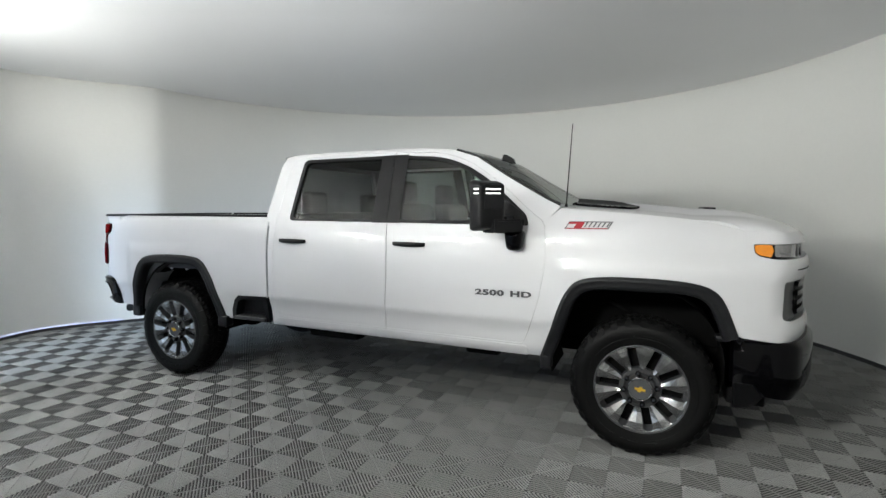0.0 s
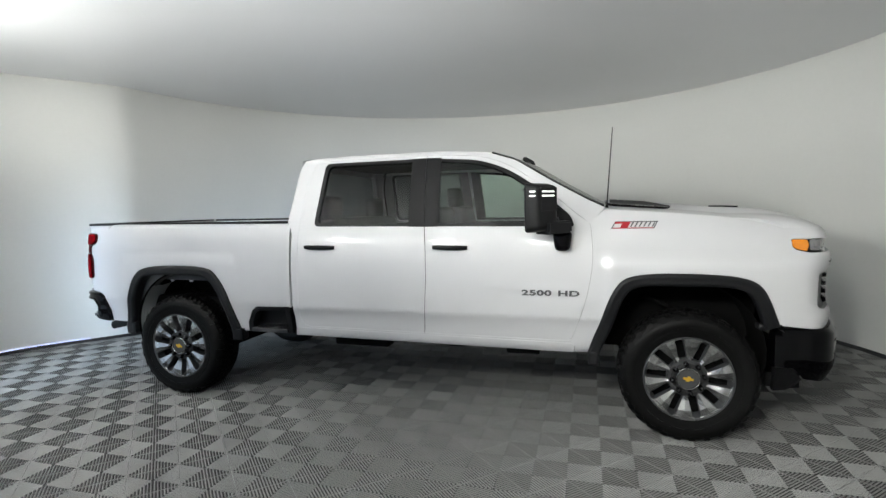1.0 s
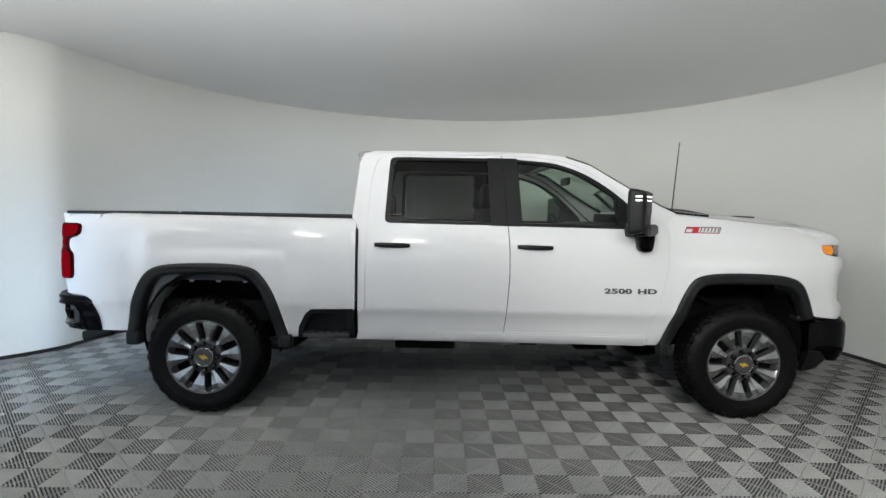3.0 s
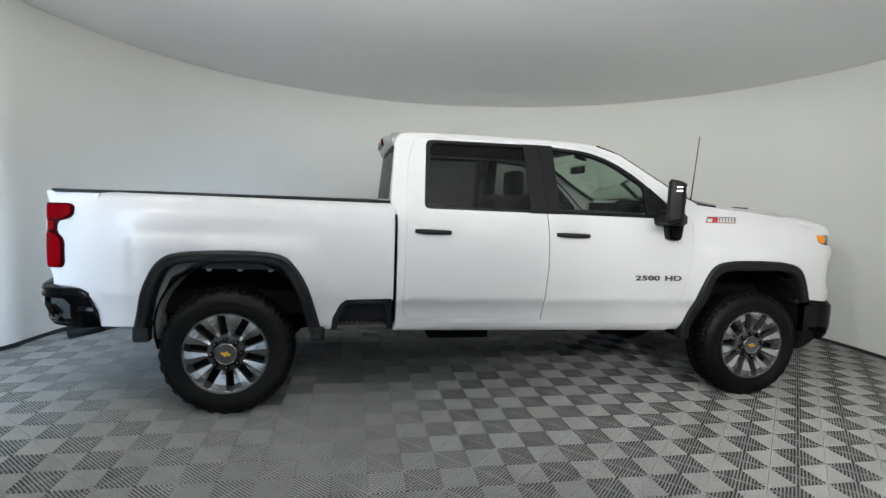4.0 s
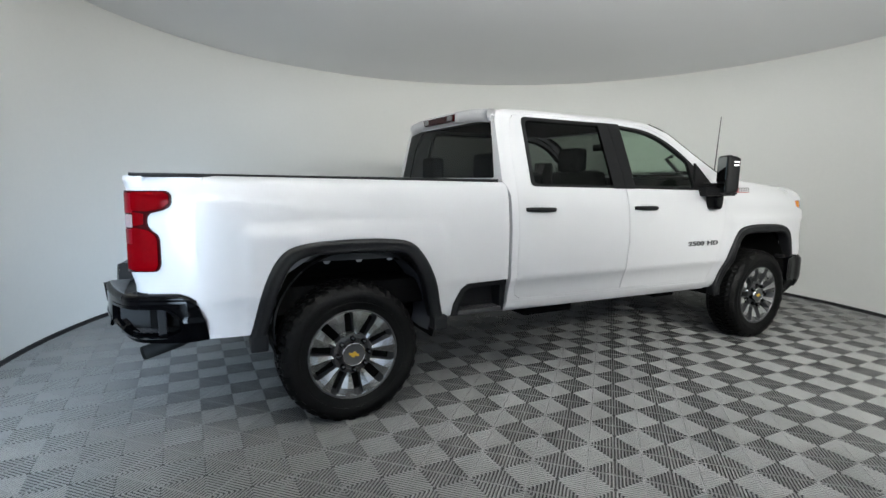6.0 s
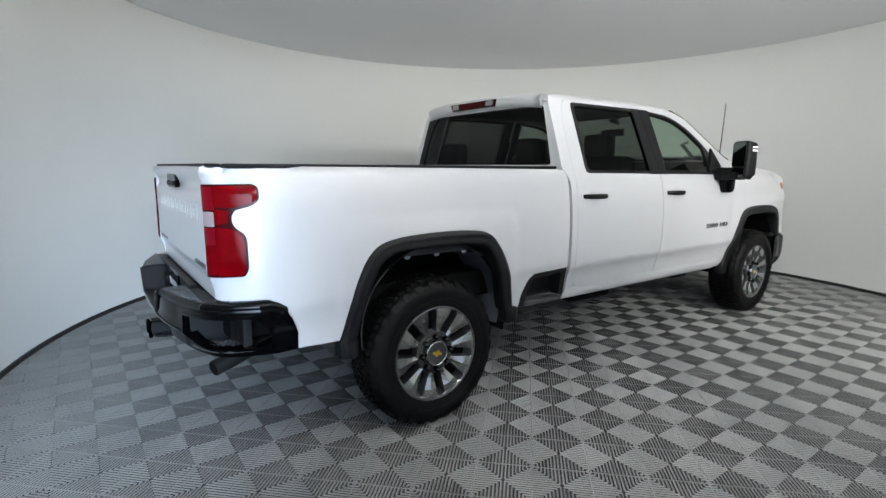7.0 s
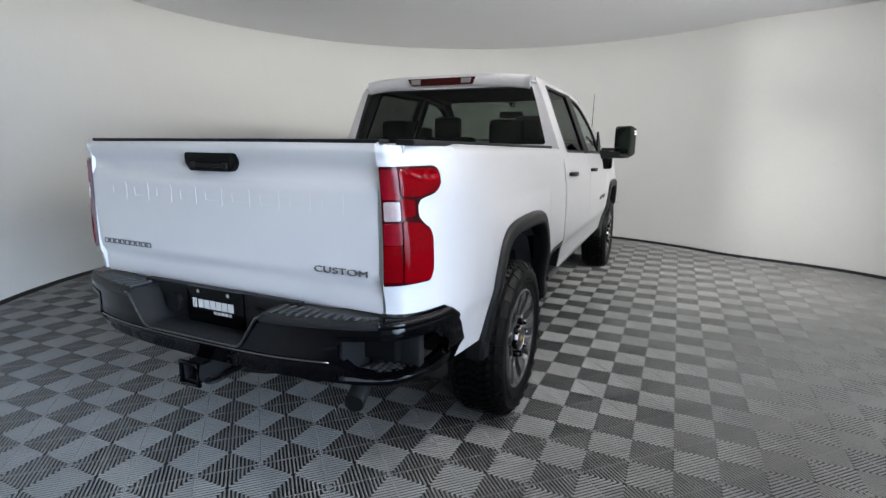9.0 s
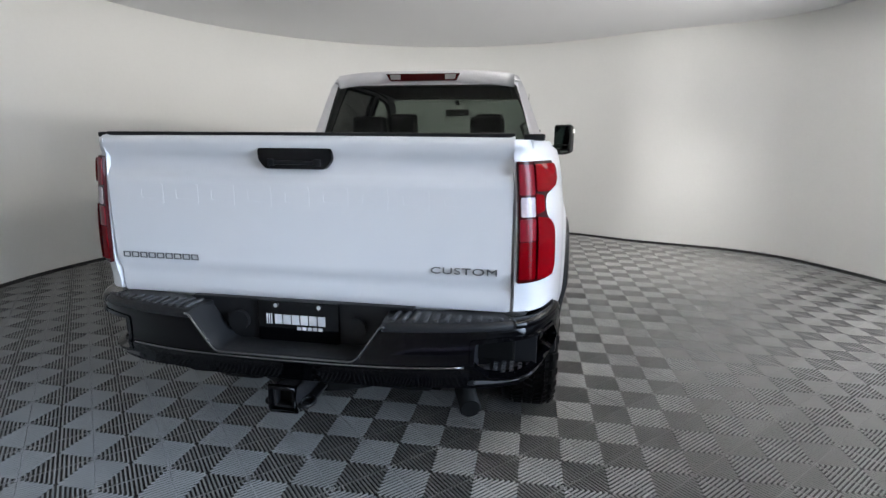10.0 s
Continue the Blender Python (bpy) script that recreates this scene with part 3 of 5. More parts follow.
pane = skin("windshield", [(0, -1), (1.0, -1), (1.0, 1), (0, 1)], screen_f, M_SCREEN, truck, depth=0, step=0.09)
pane.visible_shadow = False
for s in (-1, 1):
    verts, faces = [], []
    for i in range(17):
        a, b = screen_f(i / 16, s * 0.985), screen_f(i / 16, s * 1.03)
        verts += [a + Vector((0, 0, 0.006)), b + Vector((0, 0, 0.004)), b - Vector((0, 0, 0.02))]
    for i in range(16):
        for k in range(2):
            faces.append((3 * i + k, 3 * i + 3 + k, 3 * i + 4 + k, 3 * i + k + 1))
    link_mesh("screen_seal", verts, faces, M_BLACK, truck)


slab("roof_fin", rounded([(0.835, 1.945), (0.848, 2.000), (0.874, 2.001), (0.940, 1.962), (0.955, 1.920)], [0, 0.012, 0.02, 0.01, 0]), "y", -0.022, 0.022, M_BLACK, truck, 0.006, "small black fin at the top of the windshield")


# -- cab back wall with its window
def back_f(u, v):
    x = interp(v, [(1.40, -0.945), (1.50, -0.942), (1.70, -0.922), (1.90, -0.908), (1.965, -0.893), (2.0, -0.87)])
    w = half_cab(-0.9, v)
    k = abs(u) / max(w, 0.1)
    return Vector((x - 0.010 * (1 - k * k) + 0.03 * max(0, k - 0.93) / 0.07, u, v))


wb = [(-half_cab(-0.9, z) + 0.004, z) for z in (1.40, 1.48, 1.57, 1.70, 1.82, 1.90, 1.945, 1.975)]
back_out = wb + [(-p[0], p[1]) for p in wb[::-1]]
rear_glass = rounded([(-0.83, 1.50), (0.83, 1.50), (0.702, 1.918), (-0.702, 1.918)], 0.03)
cab_back = skin("cab_back_panel", back_out, back_f, M_WHITE, truck, [rear_glass], depth=0.04, step=0.07)
pane = skin("rear_window", rear_glass, lambda u, v: back_f(u, v) + Vector((0.004, 0, 0)), M_TINT, truck, depth=0, step=0.12, label="dark tinted rear window")
# roof-edge spoiler with the high brake lamp
bm = bmesh.new()
verts, faces = [], []
for i in range(25):
    y = -0.685 + 1.37 * i / 24
    k = abs(y) / 0.685
    drop = 0.032 * k ** 4
    tip = -0.965 + 0.04 * k ** 4
    for x, z in ((-0.86, 2.026), (-0.92, 2.020), (tip, 2.002), (tip - 0.004, 1.985), (tip + 0.012, 1.935), (-0.90, 1.925)):
        verts.append((x, y, z - drop))
for i in range(24):
    for k in range(5):
        faces.append((6 * i + k, 6 * i + k + 1, 6 * i + 7 + k, 6 * i + 6 + k))
faces += [tuple(range(6)), tuple(24 * 6 + k for k in range(6))[::-1]]
spoiler = link_mesh("roof_spoiler", verts, faces, M_WHITE, truck, smooth=True)
brake = slab("high_brake_lamp", rounded([(-0.285, 1.993), (0.285, 1.993), (0.255, 1.940), (-0.255, 1.940)], 0.01), "x", -0.979, -0.93, M_REDD, truck, 0.004, "dark red high brake lamp with clear cargo lamps")
slab("lens", [(-0.15, 1.986), (0.15, 1.986), (0.15, 1.948), (-0.15, 1.948)], "x", -0.983, -0.975, M_REDD, brake, 0.002)
for s in (-1, 1):
    slab("cargo_lamp", [(s * 0.17, 1.986), (s * 0.255, 1.986), (s * 0.245, 1.950), (s * 0.17, 1.950)], "x", -0.982, -0.975, M_CLEAR, brake, 0.002)


# -- bed
def bed_side(sgn):
    top = [(-0.906, 1.470), (-1.6, 1.474), (-2.3, 1.478), (-2.80, 1.481)]
    foot = [(-2.80, 0.606), (-2.67, 0.606), (-2.596, 0.610)]
    arch = spline(ARCH_RO, 3)
    step = [(-1.385, 0.578), (-1.325, 0.582), (-1.318, 0.66), (-1.27, 0.755), (-1.225, 0.788), (-0.908, 0.796)]
    out = top + foot + [(p[0], p[1]) for p in arch[2:]] + step + [(-0.907, 1.30)]
    p = skin("bed_side", out, side(half_bed, sgn), M_WHITE, truck, depth=0.035, step=0.045)
    # corner step recess in black plastic
    y = half_bed(-1.1, 0.7)
    rec = new("corner_step")
    rec.parent = truck
    rim = [(-1.335, 0.575), (-1.325, 0.66), (-1.275, 0.76), (-1.23, 0.795), (-0.92, 0.803), (-0.915, 0.575)]
    hole = [(-1.285, 0.600), (-1.28, 0.665), (-1.245, 0.74), (-1.215, 0.762), (-0.965, 0.770), (-0.955, 0.600)]
    skin("surround", rim, side(half_bed, sgn, 0.004), M_FLARE, rec, [hole], depth=0.10, step=0.05)
    part("tread", boxes([(-1.29, -0.95, sgn * (y - 0.16), sgn * (y + 0.012), 0.585, 0.612)] +
                        [(-1.27 + i * 0.035, -1.253 + i * 0.035, sgn * (y - 0.14), sgn * (y - 0.002), 0.610, 0.618) for i in range(9)], 0.003), M_PAD, rec)
    part("back_wall", boxes([(-1.30, -0.94, sgn * (y - 0.17), sgn * (y - 0.10), 0.58, 0.79)], 0.003), M_BLACK, rec)
    # rail cap
    part("rail_cap", boxes([(-3.075, -0.912, sgn * 0.800, sgn * 0.874, 1.470, 1.492)], 0.007), M_BLACK, truck, "black plastic bed rail cap")
    part("bed_inner_wall", boxes([(-3.08, -0.93, sgn * 0.805, sgn * 0.835, 1.088, 1.472), (-3.08, -2.52, sgn * 0.805, sgn * 0.835, 0.86, 1.09), (-1.41, -0.93, sgn * 0.805, sgn * 0.835, 0.86, 1.09)], 0.0), M_BEDLINER, truck)
    part("bed_wheel_tub", boxes([(-2.52, -1.41, sgn * 0.455, sgn * 0.806, 1.088, 1.125), (-2.52, -1.41, sgn * 0.455, sgn * 0.492, 0.858, 1.09), (-2.525, -2.495, sgn * 0.455, sgn * 0.806, 0.858, 1.09), (-1.435, -1.405, sgn * 0.455, sgn * 0.806, 0.858, 1.09)], 0.004), M_BEDLINER, truck)
    flare("arch_flare", ARCH_RO, (-1.965, 0.62), half_bed, sgn, truck, (-2.60, 0.505, -2.50, 0.615), (-1.475, 0.50, -1.375, 0.60))
    # rear corner post on a plan curve
    plan = spline([(-2.80, half_bed(-2.80, 1.0)), (-2.88, 0.947), (-2.95, 0.930), (-3.01, 0.910), (-3.06, 0.888), (-3.105, 0.860), (-3.134, 0.830), (-3.152, 0.790)], 6)
    ls = [0.0]
    for a, b in zip(plan, plan[1:]):
        ls.append(ls[-1] + math.hypot(b[0] - a[0], b[1] - a[1]))
    total = ls[-1]

    def corner(off=0.0):
        def f(u, v):
            w = min(max(u, 0.0), total)
            k = max(i for i, l in enumerate(ls) if l <= w + 1e-9)
            k = min(k, len(plan) - 2)
            t = (w - ls[k]) / (ls[k + 1] - ls[k])
            (x0, y0), (x1, y1) = plan[k], plan[k + 1]
            nx, ny = (y1 - y0), -(x1 - x0)
            ln = math.hypot(nx, ny)
            du = u - w
            x, yy = x0 + (x1 - x0) * (t + du * 3), y0 + (y1 - y0) * (t + du * 3)
            tuck = max(interp(v, BED) - 0.990, -0.062)
            fade = 1 - sstep(0.25, total, u)
            lean = 0.034 * sstep(1.468, 1.484, v) - 0.016 * sstep(1.425, 1.448, v) + 0.020 * sstep(0.99, 0.90, v)
            return Vector((x + nx / ln * off + (1 - fade) * lean, sgn * (yy + ny / ln * off + tuck * fade + 0.45 * max(tuck, -0.04) * (1 - fade)), v))
        return f
    post = skin("bed_corner_post", [(0.0, 0.606), (0.012, 0.70), (0.042, 0.79), (0.085, 0.845), (0.135, 0.872), (total, 0.872), (total, 1.471), (0.0, 1.471)], corner(), M_WHITE, truck, depth=0.03, step=0.03)
    def ux(x):
        i = max(k for k, p in enumerate(plan) if p[0] >= x)
        i = min(i, len(plan) - 2)
        return ls[i] + (ls[i + 1] - ls[i]) * (x - plan[i][0]) / (plan[i + 1][0] - plan[i][0])
    e = total - 0.006
    lamp = rounded([(e, 0.982), (e, 1.400), (ux(-2.965), 1.403), (ux(-2.944), 1.388), (ux(-2.944), 1.332), (ux(-2.975), 1.305), (ux(-3.045), 1.286), (ux(-3.058), 1.262), (ux(-3.058), 1.230), (ux(-3.045), 1.206), (ux(-3.015), 1.182), (ux(-3.005), 1.155), (ux(-3.005), 1.02), (ux(-3.02), 0.988)],
                   [0.005, 0.005, 0.012, 0.02, 0.02, 0.02, 0.02, 0.02, 0.02, 0.02, 0.02, 0.02, 0.02, 0.015])
    tl = skin("taillight", lamp, corner(0.012), M_REDD, truck, depth=0.03, step=0.02, label="red taillight with a clear reversing lamp")
    m1 = total - 0.072

    def bulge(mid, half, zc, zh, base, rise):
        def f(u, v):
            k = max(0.0, 1 - ((u - mid) / half) ** 2) * max(0.0, 1 - ((v - zc) / zh) ** 2)
            return corner(base + rise * k ** 0.5)(u, v)
        return f
    up = rounded([(m1, 1.300), (m1, 1.392), (ux(-2.972), 1.394), (ux(-2.953), 1.380), (ux(-2.953), 1.338), (ux(-2.98), 1.315), (ux(-3.05), 1.297)], 0.012)
    skin("upper_lens", up, bulge(ux(-3.03), 0.14, 1.347, 0.075, 0.015, 0.010), M_RED, tl, depth=0.004, step=0.016)
    lo = rounded([(m1, 0.992), (m1, 1.215), (ux(-3.052), 1.203), (ux(-3.022), 1.178), (ux(-3.013), 1.15), (ux(-3.013), 1.025), (ux(-3.028), 0.995)], 0.012)
    skin("lower_lens", lo, bulge(ux(-3.07), 0.12, 1.10, 0.14, 0.015, 0.010), M_RED, tl, depth=0.004, step=0.016)
    skin("inner_lens", rounded([(m1 + 0.0015, 1.288), (total - 0.010, 1.288), (total - 0.010, 1.390), (m1 + 0.0015, 1.390)], 0.008), corner(0.015), M_PINK, tl, depth=0.003, step=0.02)
    skin("inner_lens", rounded([(m1 + 0.0015, 1.130), (total - 0.010, 1.130), (total - 0.010, 1.206), (m1 + 0.0015, 1.206)], 0.008), corner(0.015), M_PINK, tl, depth=0.003, step=0.02)
    skin("inner_lens", rounded([(m1 + 0.0015, 0.996), (total - 0.010, 0.996), (total - 0.010, 1.127), (m1 + 0.0015, 1.127)], 0.008), corner(0.015), M_RED, tl, depth=0.003, step=0.02)
    skin("middle_lens", rounded([(m1, 1.221), (m1, 1.294), (ux(-3.070), 1.284), (ux(-3.072), 1.231)], 0.006), corner(0.015), M_RED, tl, depth=0.003, step=0.02)
    skin("reversing_lens", rounded([(total - 0.014, 1.214), (total - 0.014, 1.280), (m1 + 0.004, 1.280), (m1 + 0.004, 1.214)], 0.008), corner(0.016), M_REVERSE, tl, depth=0.003, step=0.02)


for s in (-1, 1):
    bed_side(s)
part("bed_floor", boxes([(-3.10, -0.93, -0.49, 0.49, 0.83, 0.862), (-3.10, -2.52, -0.81, -0.49, 0.83, 0.862), (-3.10, -2.52, 0.49, 0.81, 0.83, 0.862), (-1.41, -0.93, -0.81, -0.49, 0.83, 0.862), (-1.41, -0.93, 0.49, 0.81, 0.83, 0.862)], 0.0), M_BEDLINER, truck)
part("bed_headboard", boxes([(-0.985, -0.955, -0.86, 0.86, 0.62, 1.470)], 0.006), M_WHITE, truck)


# -- tailgate
def gate_f(off=0.0):
    def f(u, v):
        x = interp(v, [(0.86, -3.128), (0.90, -3.134), (0.960, -3.134), (0.978, -3.140), (0.992, -3.155), (1.20, -3.158), (1.30, -3.158), (1.335, -3.156), (1.350, -3.144), (1.375, -3.140),
                       (1.40, -3.142), (1.425, -3.158), (1.44, -3.170), (1.462, -3.174), (1.476, -3.162), (1.484, -3.135)])
        return Vector((x + 0.004 * (u / 0.78) ** 2 - off, u, v))
    return f


gate = skin("tailgate", rounded([(-0.776, 0.866), (0.776, 0.866), (0.776, 1.484), (-0.776, 1.484)], 0.012), gate_f(), M_WHITE, truck, depth=0.04, step=0.035, label="white tailgate with raised lettering bars")
part("top_cap", boxes([(-3.14, -3.07, -0.775, 0.775, 1.476, 1.492)], 0.006), M_BLACK, gate)
part("inner_panel", boxes([(-3.10, -3.075, -0.77, 0.77, 0.88, 1.478)], 0.004), M_BEDLINER, gate)
hb = slab("handle_bezel", rounded([(-0.140, 1.436), (0.140, 1.436), (0.140, 1.395), (0.112, 1.362), (-0.112, 1.362), (-0.140, 1.395)], 0.012), "x", -3.168, -3.12, M_GLOSS, gate, 0.004, "black tailgate release handle")
part("grip", boxes([(-3.176, -3.16, -0.075, 0.075, 1.378, 1.392), (-3.177, -3.16, -0.10, -0.075, 1.372, 1.398), (-3.177, -3.16, 0.075, 0.10, 1.372, 1.398)], 0.004), M_BLACK, hb)


# raised bars where the broad stamped lettering runs across the gate
for k in range(9):
    a = 0.66 - k * 0.147
    ob = skin("stamped_bar", rounded([(a - 0.118, 1.222), (a, 1.222), (a, 1.300), (a - 0.118, 1.300)], 0.012), gate_f(0.0010), M_WHITE, gate,
              [rounded([(a - 0.092, 1.244), (a - 0.026, 1.244), (a - 0.026, 1.278), (a - 0.092, 1.278)], 0.006)], depth=0.003, step=0.05)
for i in range(9):
    a = 0.745 - i * 0.0372
    skin("name_bar", [(a - 0.030, 1.008), (a, 1.008), (a, 1.030), (a - 0.030, 1.030)], gate_f(0.003), M_LETTER, gate,
         [[(a - 0.0265, 1.0115), (a - 0.0035, 1.0115), (a - 0.0035, 1.0265), (a - 0.0265, 1.0265)]], depth=0.003, step=0.05)
m = Matrix.Translation((-3.1545, -0.612, 1.004)) @ Euler((radians(90), 0, radians(-90))).to_matrix().to_4x4()
text_mesh("trim_lettering", "CUSTOM", 0.034, m, M_LETTER, gate, 0.003, 0.0, 1.66)


# -- front fenders, hood, nose
def fender(sgn):
    top = [(x, interp(x, FTOP)) for x in (2.5598, 2.53, 2.5, 2.45, 2.4, 2.3, 2.2, 2.1, 2.0, 1.9, 1.8, 1.7, 1.6, 1.5, 1.425)]
    arch = spline(ARCH_FO, 3)
    back = [(1.418, 1.46), (1.436, 1.20), (1.383, 0.895), (1.283, 0.62), (1.303, 0.585), (1.298, 0.545)]
    front = [(2.548, 0.796), (2.5598, 0.795)]
    out = top + back + list(arch) + front
    skin("front_fender", out, side(half_fender, sgn), M_WHITE, truck, depth=0.03, step=0.045)
    flare("arch_flare", ARCH_FO, (1.965, 0.62), half_fender, sgn, truck, (1.388, 0.47, 1.465, 0.575), (2.42, 0.76, 2.50, 0.80))
    # off-road emblem: plain slanted shapes
    def place(u, v, off):
        return Vector((u + (v - 1.43) * 0.6, sgn * (half_fender(u, v) + off), v))
    em = bars("emblem", [(1.548, 1.818)], 1.408, 1.456, place, M_LETTER, truck, 0.002)
    bars("emblem_face", [(1.556, 1.810)], 1.4140, 1.4500, place, M_BEDLINER, em, 0.003)
    bars("emblem_red_bar", [(1.552, 1.650)], 1.440, 1.453, place, M_BADGERED, em, 0.004)
    bars("emblem_red_stroke", [(1.602, 1.650)], 1.412, 1.440, place, M_BADGERED, em, 0.004)
    bars("emblem_dark_stroke", [(1.662 + 0.027 * k, 1.671 + 0.027 * k) for k in range(6)], 1.420, 1.450, place, M_LETTER, em, 0.004)
    bars("emblem_red_base", [(1.556, 1.81)], 1.409, 1.415, place, M_BADGERED, em, 0.004)


for s in (-1, 1):
    fender(s)


NOSE = [(2.56, 0.970), (2.64, 0.959), (2.715, 0.942), (2.778, 0.902), (2.83, 0.825), (2.893, 0.68), (2.943, 0.50), (2.985, 0.28), (3.0, 0.0)]
NOSE = spline(NOSE + [(x, -y) for x, y in NOSE[::-1][1:]], 8)
NL = [0.0]
for a, b in zip(NOSE, NOSE[1:]):
    NL.append(NL[-1] + math.hypot(b[0] - a[0], b[1] - a[1]))
L = NL[-1]
# how far the fascia stands out at each height: near the corners, and across the front
NOSE_SIDE = [(0.30, -0.10), (0.40, -0.055), (0.52, 0.0), (1.40, 0.0)]
NOSE_FRONT = [(0.40, -0.09), (0.50, -0.02), (0.56, 0.0), (0.765, 0.0), (0.80, 0.016), (0.86, 0.020), (0.90, 0.0), (0.93, -0.018), (1.10, -0.018), (1.13, -0.004), (1.16, 0.012), (1.20, 0.018), (1.235, 0.014), (1.252, -0.004),
              (1.27, -0.014), (1.335, -0.012), (1.355, -0.015), (1.37, -0.020), (1.385, -0.030), (1.40, -0.046)]


def nose(off=0.0):
    """Front fascia surface: u is the way along the plan curve from the left flank to the right, v the height."""
    def f(u, v):
        w = min(max(u, 0.0), L)
        k = min(max(i for i, l in enumerate(NL) if l <= w + 1e-9), len(NOSE) - 2)
        t = (w - NL[k]) / (NL[k + 1] - NL[k])
        (x0, y0), (x1, y1) = NOSE[k], NOSE[k + 1]
        nx, ny = -(y1 - y0), (x1 - x0)
        ln = math.hypot(nx, ny)
        m = min(w, L - w)
        p = sstep(0.06, 0.34, m)
        o = off + interp(v, NOSE_SIDE) * (1 - p) + interp(v, NOSE_FRONT) * p
        du = (u - w) / (NL[k + 1] - NL[k])
        sg = 1 if w < L / 2 else -1
        shift = (half_fender(2.56, max(v, 0.80)) - 0.970) * (1 - sstep(0.0, 0.36, m))
        return Vector((x0 + (x1 - x0) * (t + du) + nx / ln * o, y0 + (y1 - y0) * (t + du) + ny / ln * o + sg * shift, v))
    return f


def hood_f(u, v):
    """Hood: u along x, v across from -1 to 1; a raised middle with soft shoulders; past u = 2.3 it fans out to the nose and rolls down."""
    a = abs(v)
    dome = 0.034 * (1 - a ** 3) + 0.036 * (1 - sstep(0.42, 0.62, a)) * (1 - 0.6 * sstep(2.3, 2.75, u))
    if u <= 2.3:
        z = interp(u, FTOP)
        return Vector((u, v * (half_fender(u, z - 0.004) - 0.004), z + dome))
    k = (u - 2.3) / 0.45
    tip = nose()(min(max((1 - v) / 2, 0.0), 1.0) * L, 1.40)
    start = Vector((2.3, v * (half_fender(2.3, 1.462) - 0.004), 1.466))
    p = start.lerp(tip, k)
    p.z = 1.40 + (0.066 + dome) * (1 - min(1.0, k) ** 3.5) - max(0.0, k - 1) * 0.3
    return p


skin("hood", dense([(1.47, -1), (2.75, -1), (2.75, 1), (1.47, 1), (1.53, 0.6), (1.55, 0), (1.53, -0.6)], 0.05), hood_f, M_WHITE, truck, depth=0.03, step=0.05)
for s in (-1, 1):
    ins = [(1.55, s * 0.47), (1.80, s * 0.47), (1.97, s * 0.56), (1.92, s * 0.66), (1.60, s * 0.70), (1.55, s * 0.66)]
    v = skin("hood_vent_trim", ins, lambda u, w: hood_f(u, w) + Vector((0, 0, 0.014)), M_GLOSS, truck, depth=0.03, step=0.05, label="black hood vent trim")
    bars("vent_mark", [(1.72, 1.745), (1.755, 1.775), (1.785, 1.81), (1.82, 1.85)], s * 0.63, s * 0.655, lambda u, w, o: hood_f(u, w) + Vector((0, 0, 0.014 + o)), M_CHROME, v, 0.004)
skin("hood_scoop_insert", [(2.36, -0.30), (2.41, -0.36), (2.41, 0.36), (2.36, 0.30)], lambda u, w: hood_f(u, w) + Vector((0, 0, 0.012)), M_BLACK, truck, depth=0.03, step=0.06)
# cowl
part("cowl", boxes([(1.40, 1.60, -0.80, 0.80, 1.45, 1.545)], 0.02), M_BLACK, truck)
for y0, y1 in ((-0.65, -0.05), (0.02, 0.62)):
    tube("wiper", [(1.545, y0, 1.568), (1.53, (y0 + y1) / 2, 1.583), (1.515, y1, 1.585)], 0.008, M_BLACK, truck, 8)
# antenna
tube("antenna", [(1.515, -0.775, 1.535), (1.516, -0.775, 1.56), (1.517, -0.775, 1.575), (1.55, -0.778, 2.10)], [0.012, 0.011, 0.005, 0.0028], M_BLACK, truck, 8)

skin("front_fascia", [(0.0, 0.795), (0.25, 0.768), (L - 0.25, 0.768), (L, 0.795), (L, 1.400), (L - 0.04, 1.400), (0.04, 1.400), (0.0, 1.400)], nose(), M_WHITE, truck,
     [rounded([(0.205, 0.905), (0.26, 0.895), (L - 0.26, 0.895), (L - 0.205, 0.905), (L - 0.215, 1.122), (0.215, 1.122)], 0.02),
      rounded([(0.036, 1.336), (0.040, 1.285), (0.065, 1.266), (0.14, 1.250), (L - 0.14, 1.250), (L - 0.065, 1.266), (L - 0.040, 1.285), (L - 0.036, 1.336)], 0.012)], depth=0.05, step=0.03)
M_ENDCAP = mat("dark_grey_plastic", (0.05, 0.051, 0.053), 0.4, grain=0.06, grain_scale=120)
grille = skin("grille", [(0.19, 0.88), (L - 0.19, 0.88), (L - 0.20, 1.14), (0.20, 1.14)], nose(-0.045), M_BLACK, truck, depth=0, step=0.05)
for i in range(4):
    z = 0.925 + i * 0.052
    skin("grille_bar", [(0.385, z), (L - 0.385, z), (L - 0.385, z + 0.026), (0.385, z + 0.026)], nose(0.012), M_GLOSS, grille, depth=0.04, step=0.05)
for a, b in ((0.206, 0.392), (L - 0.392, L - 0.206)):
    skin("grille_end", [(a, 0.905), (b, 0.905), (b, 1.118), (a, 1.118)], nose(-0.012), M_ENDCAP, grille, depth=0.03, step=0.04)
skin("headlight_band", [(0.50, 1.255), (L - 0.50, 1.255), (L - 0.50, 1.338), (0.50, 1.338)], nose(-0.014), M_GLOSS, truck, depth=0.03, step=0.05)
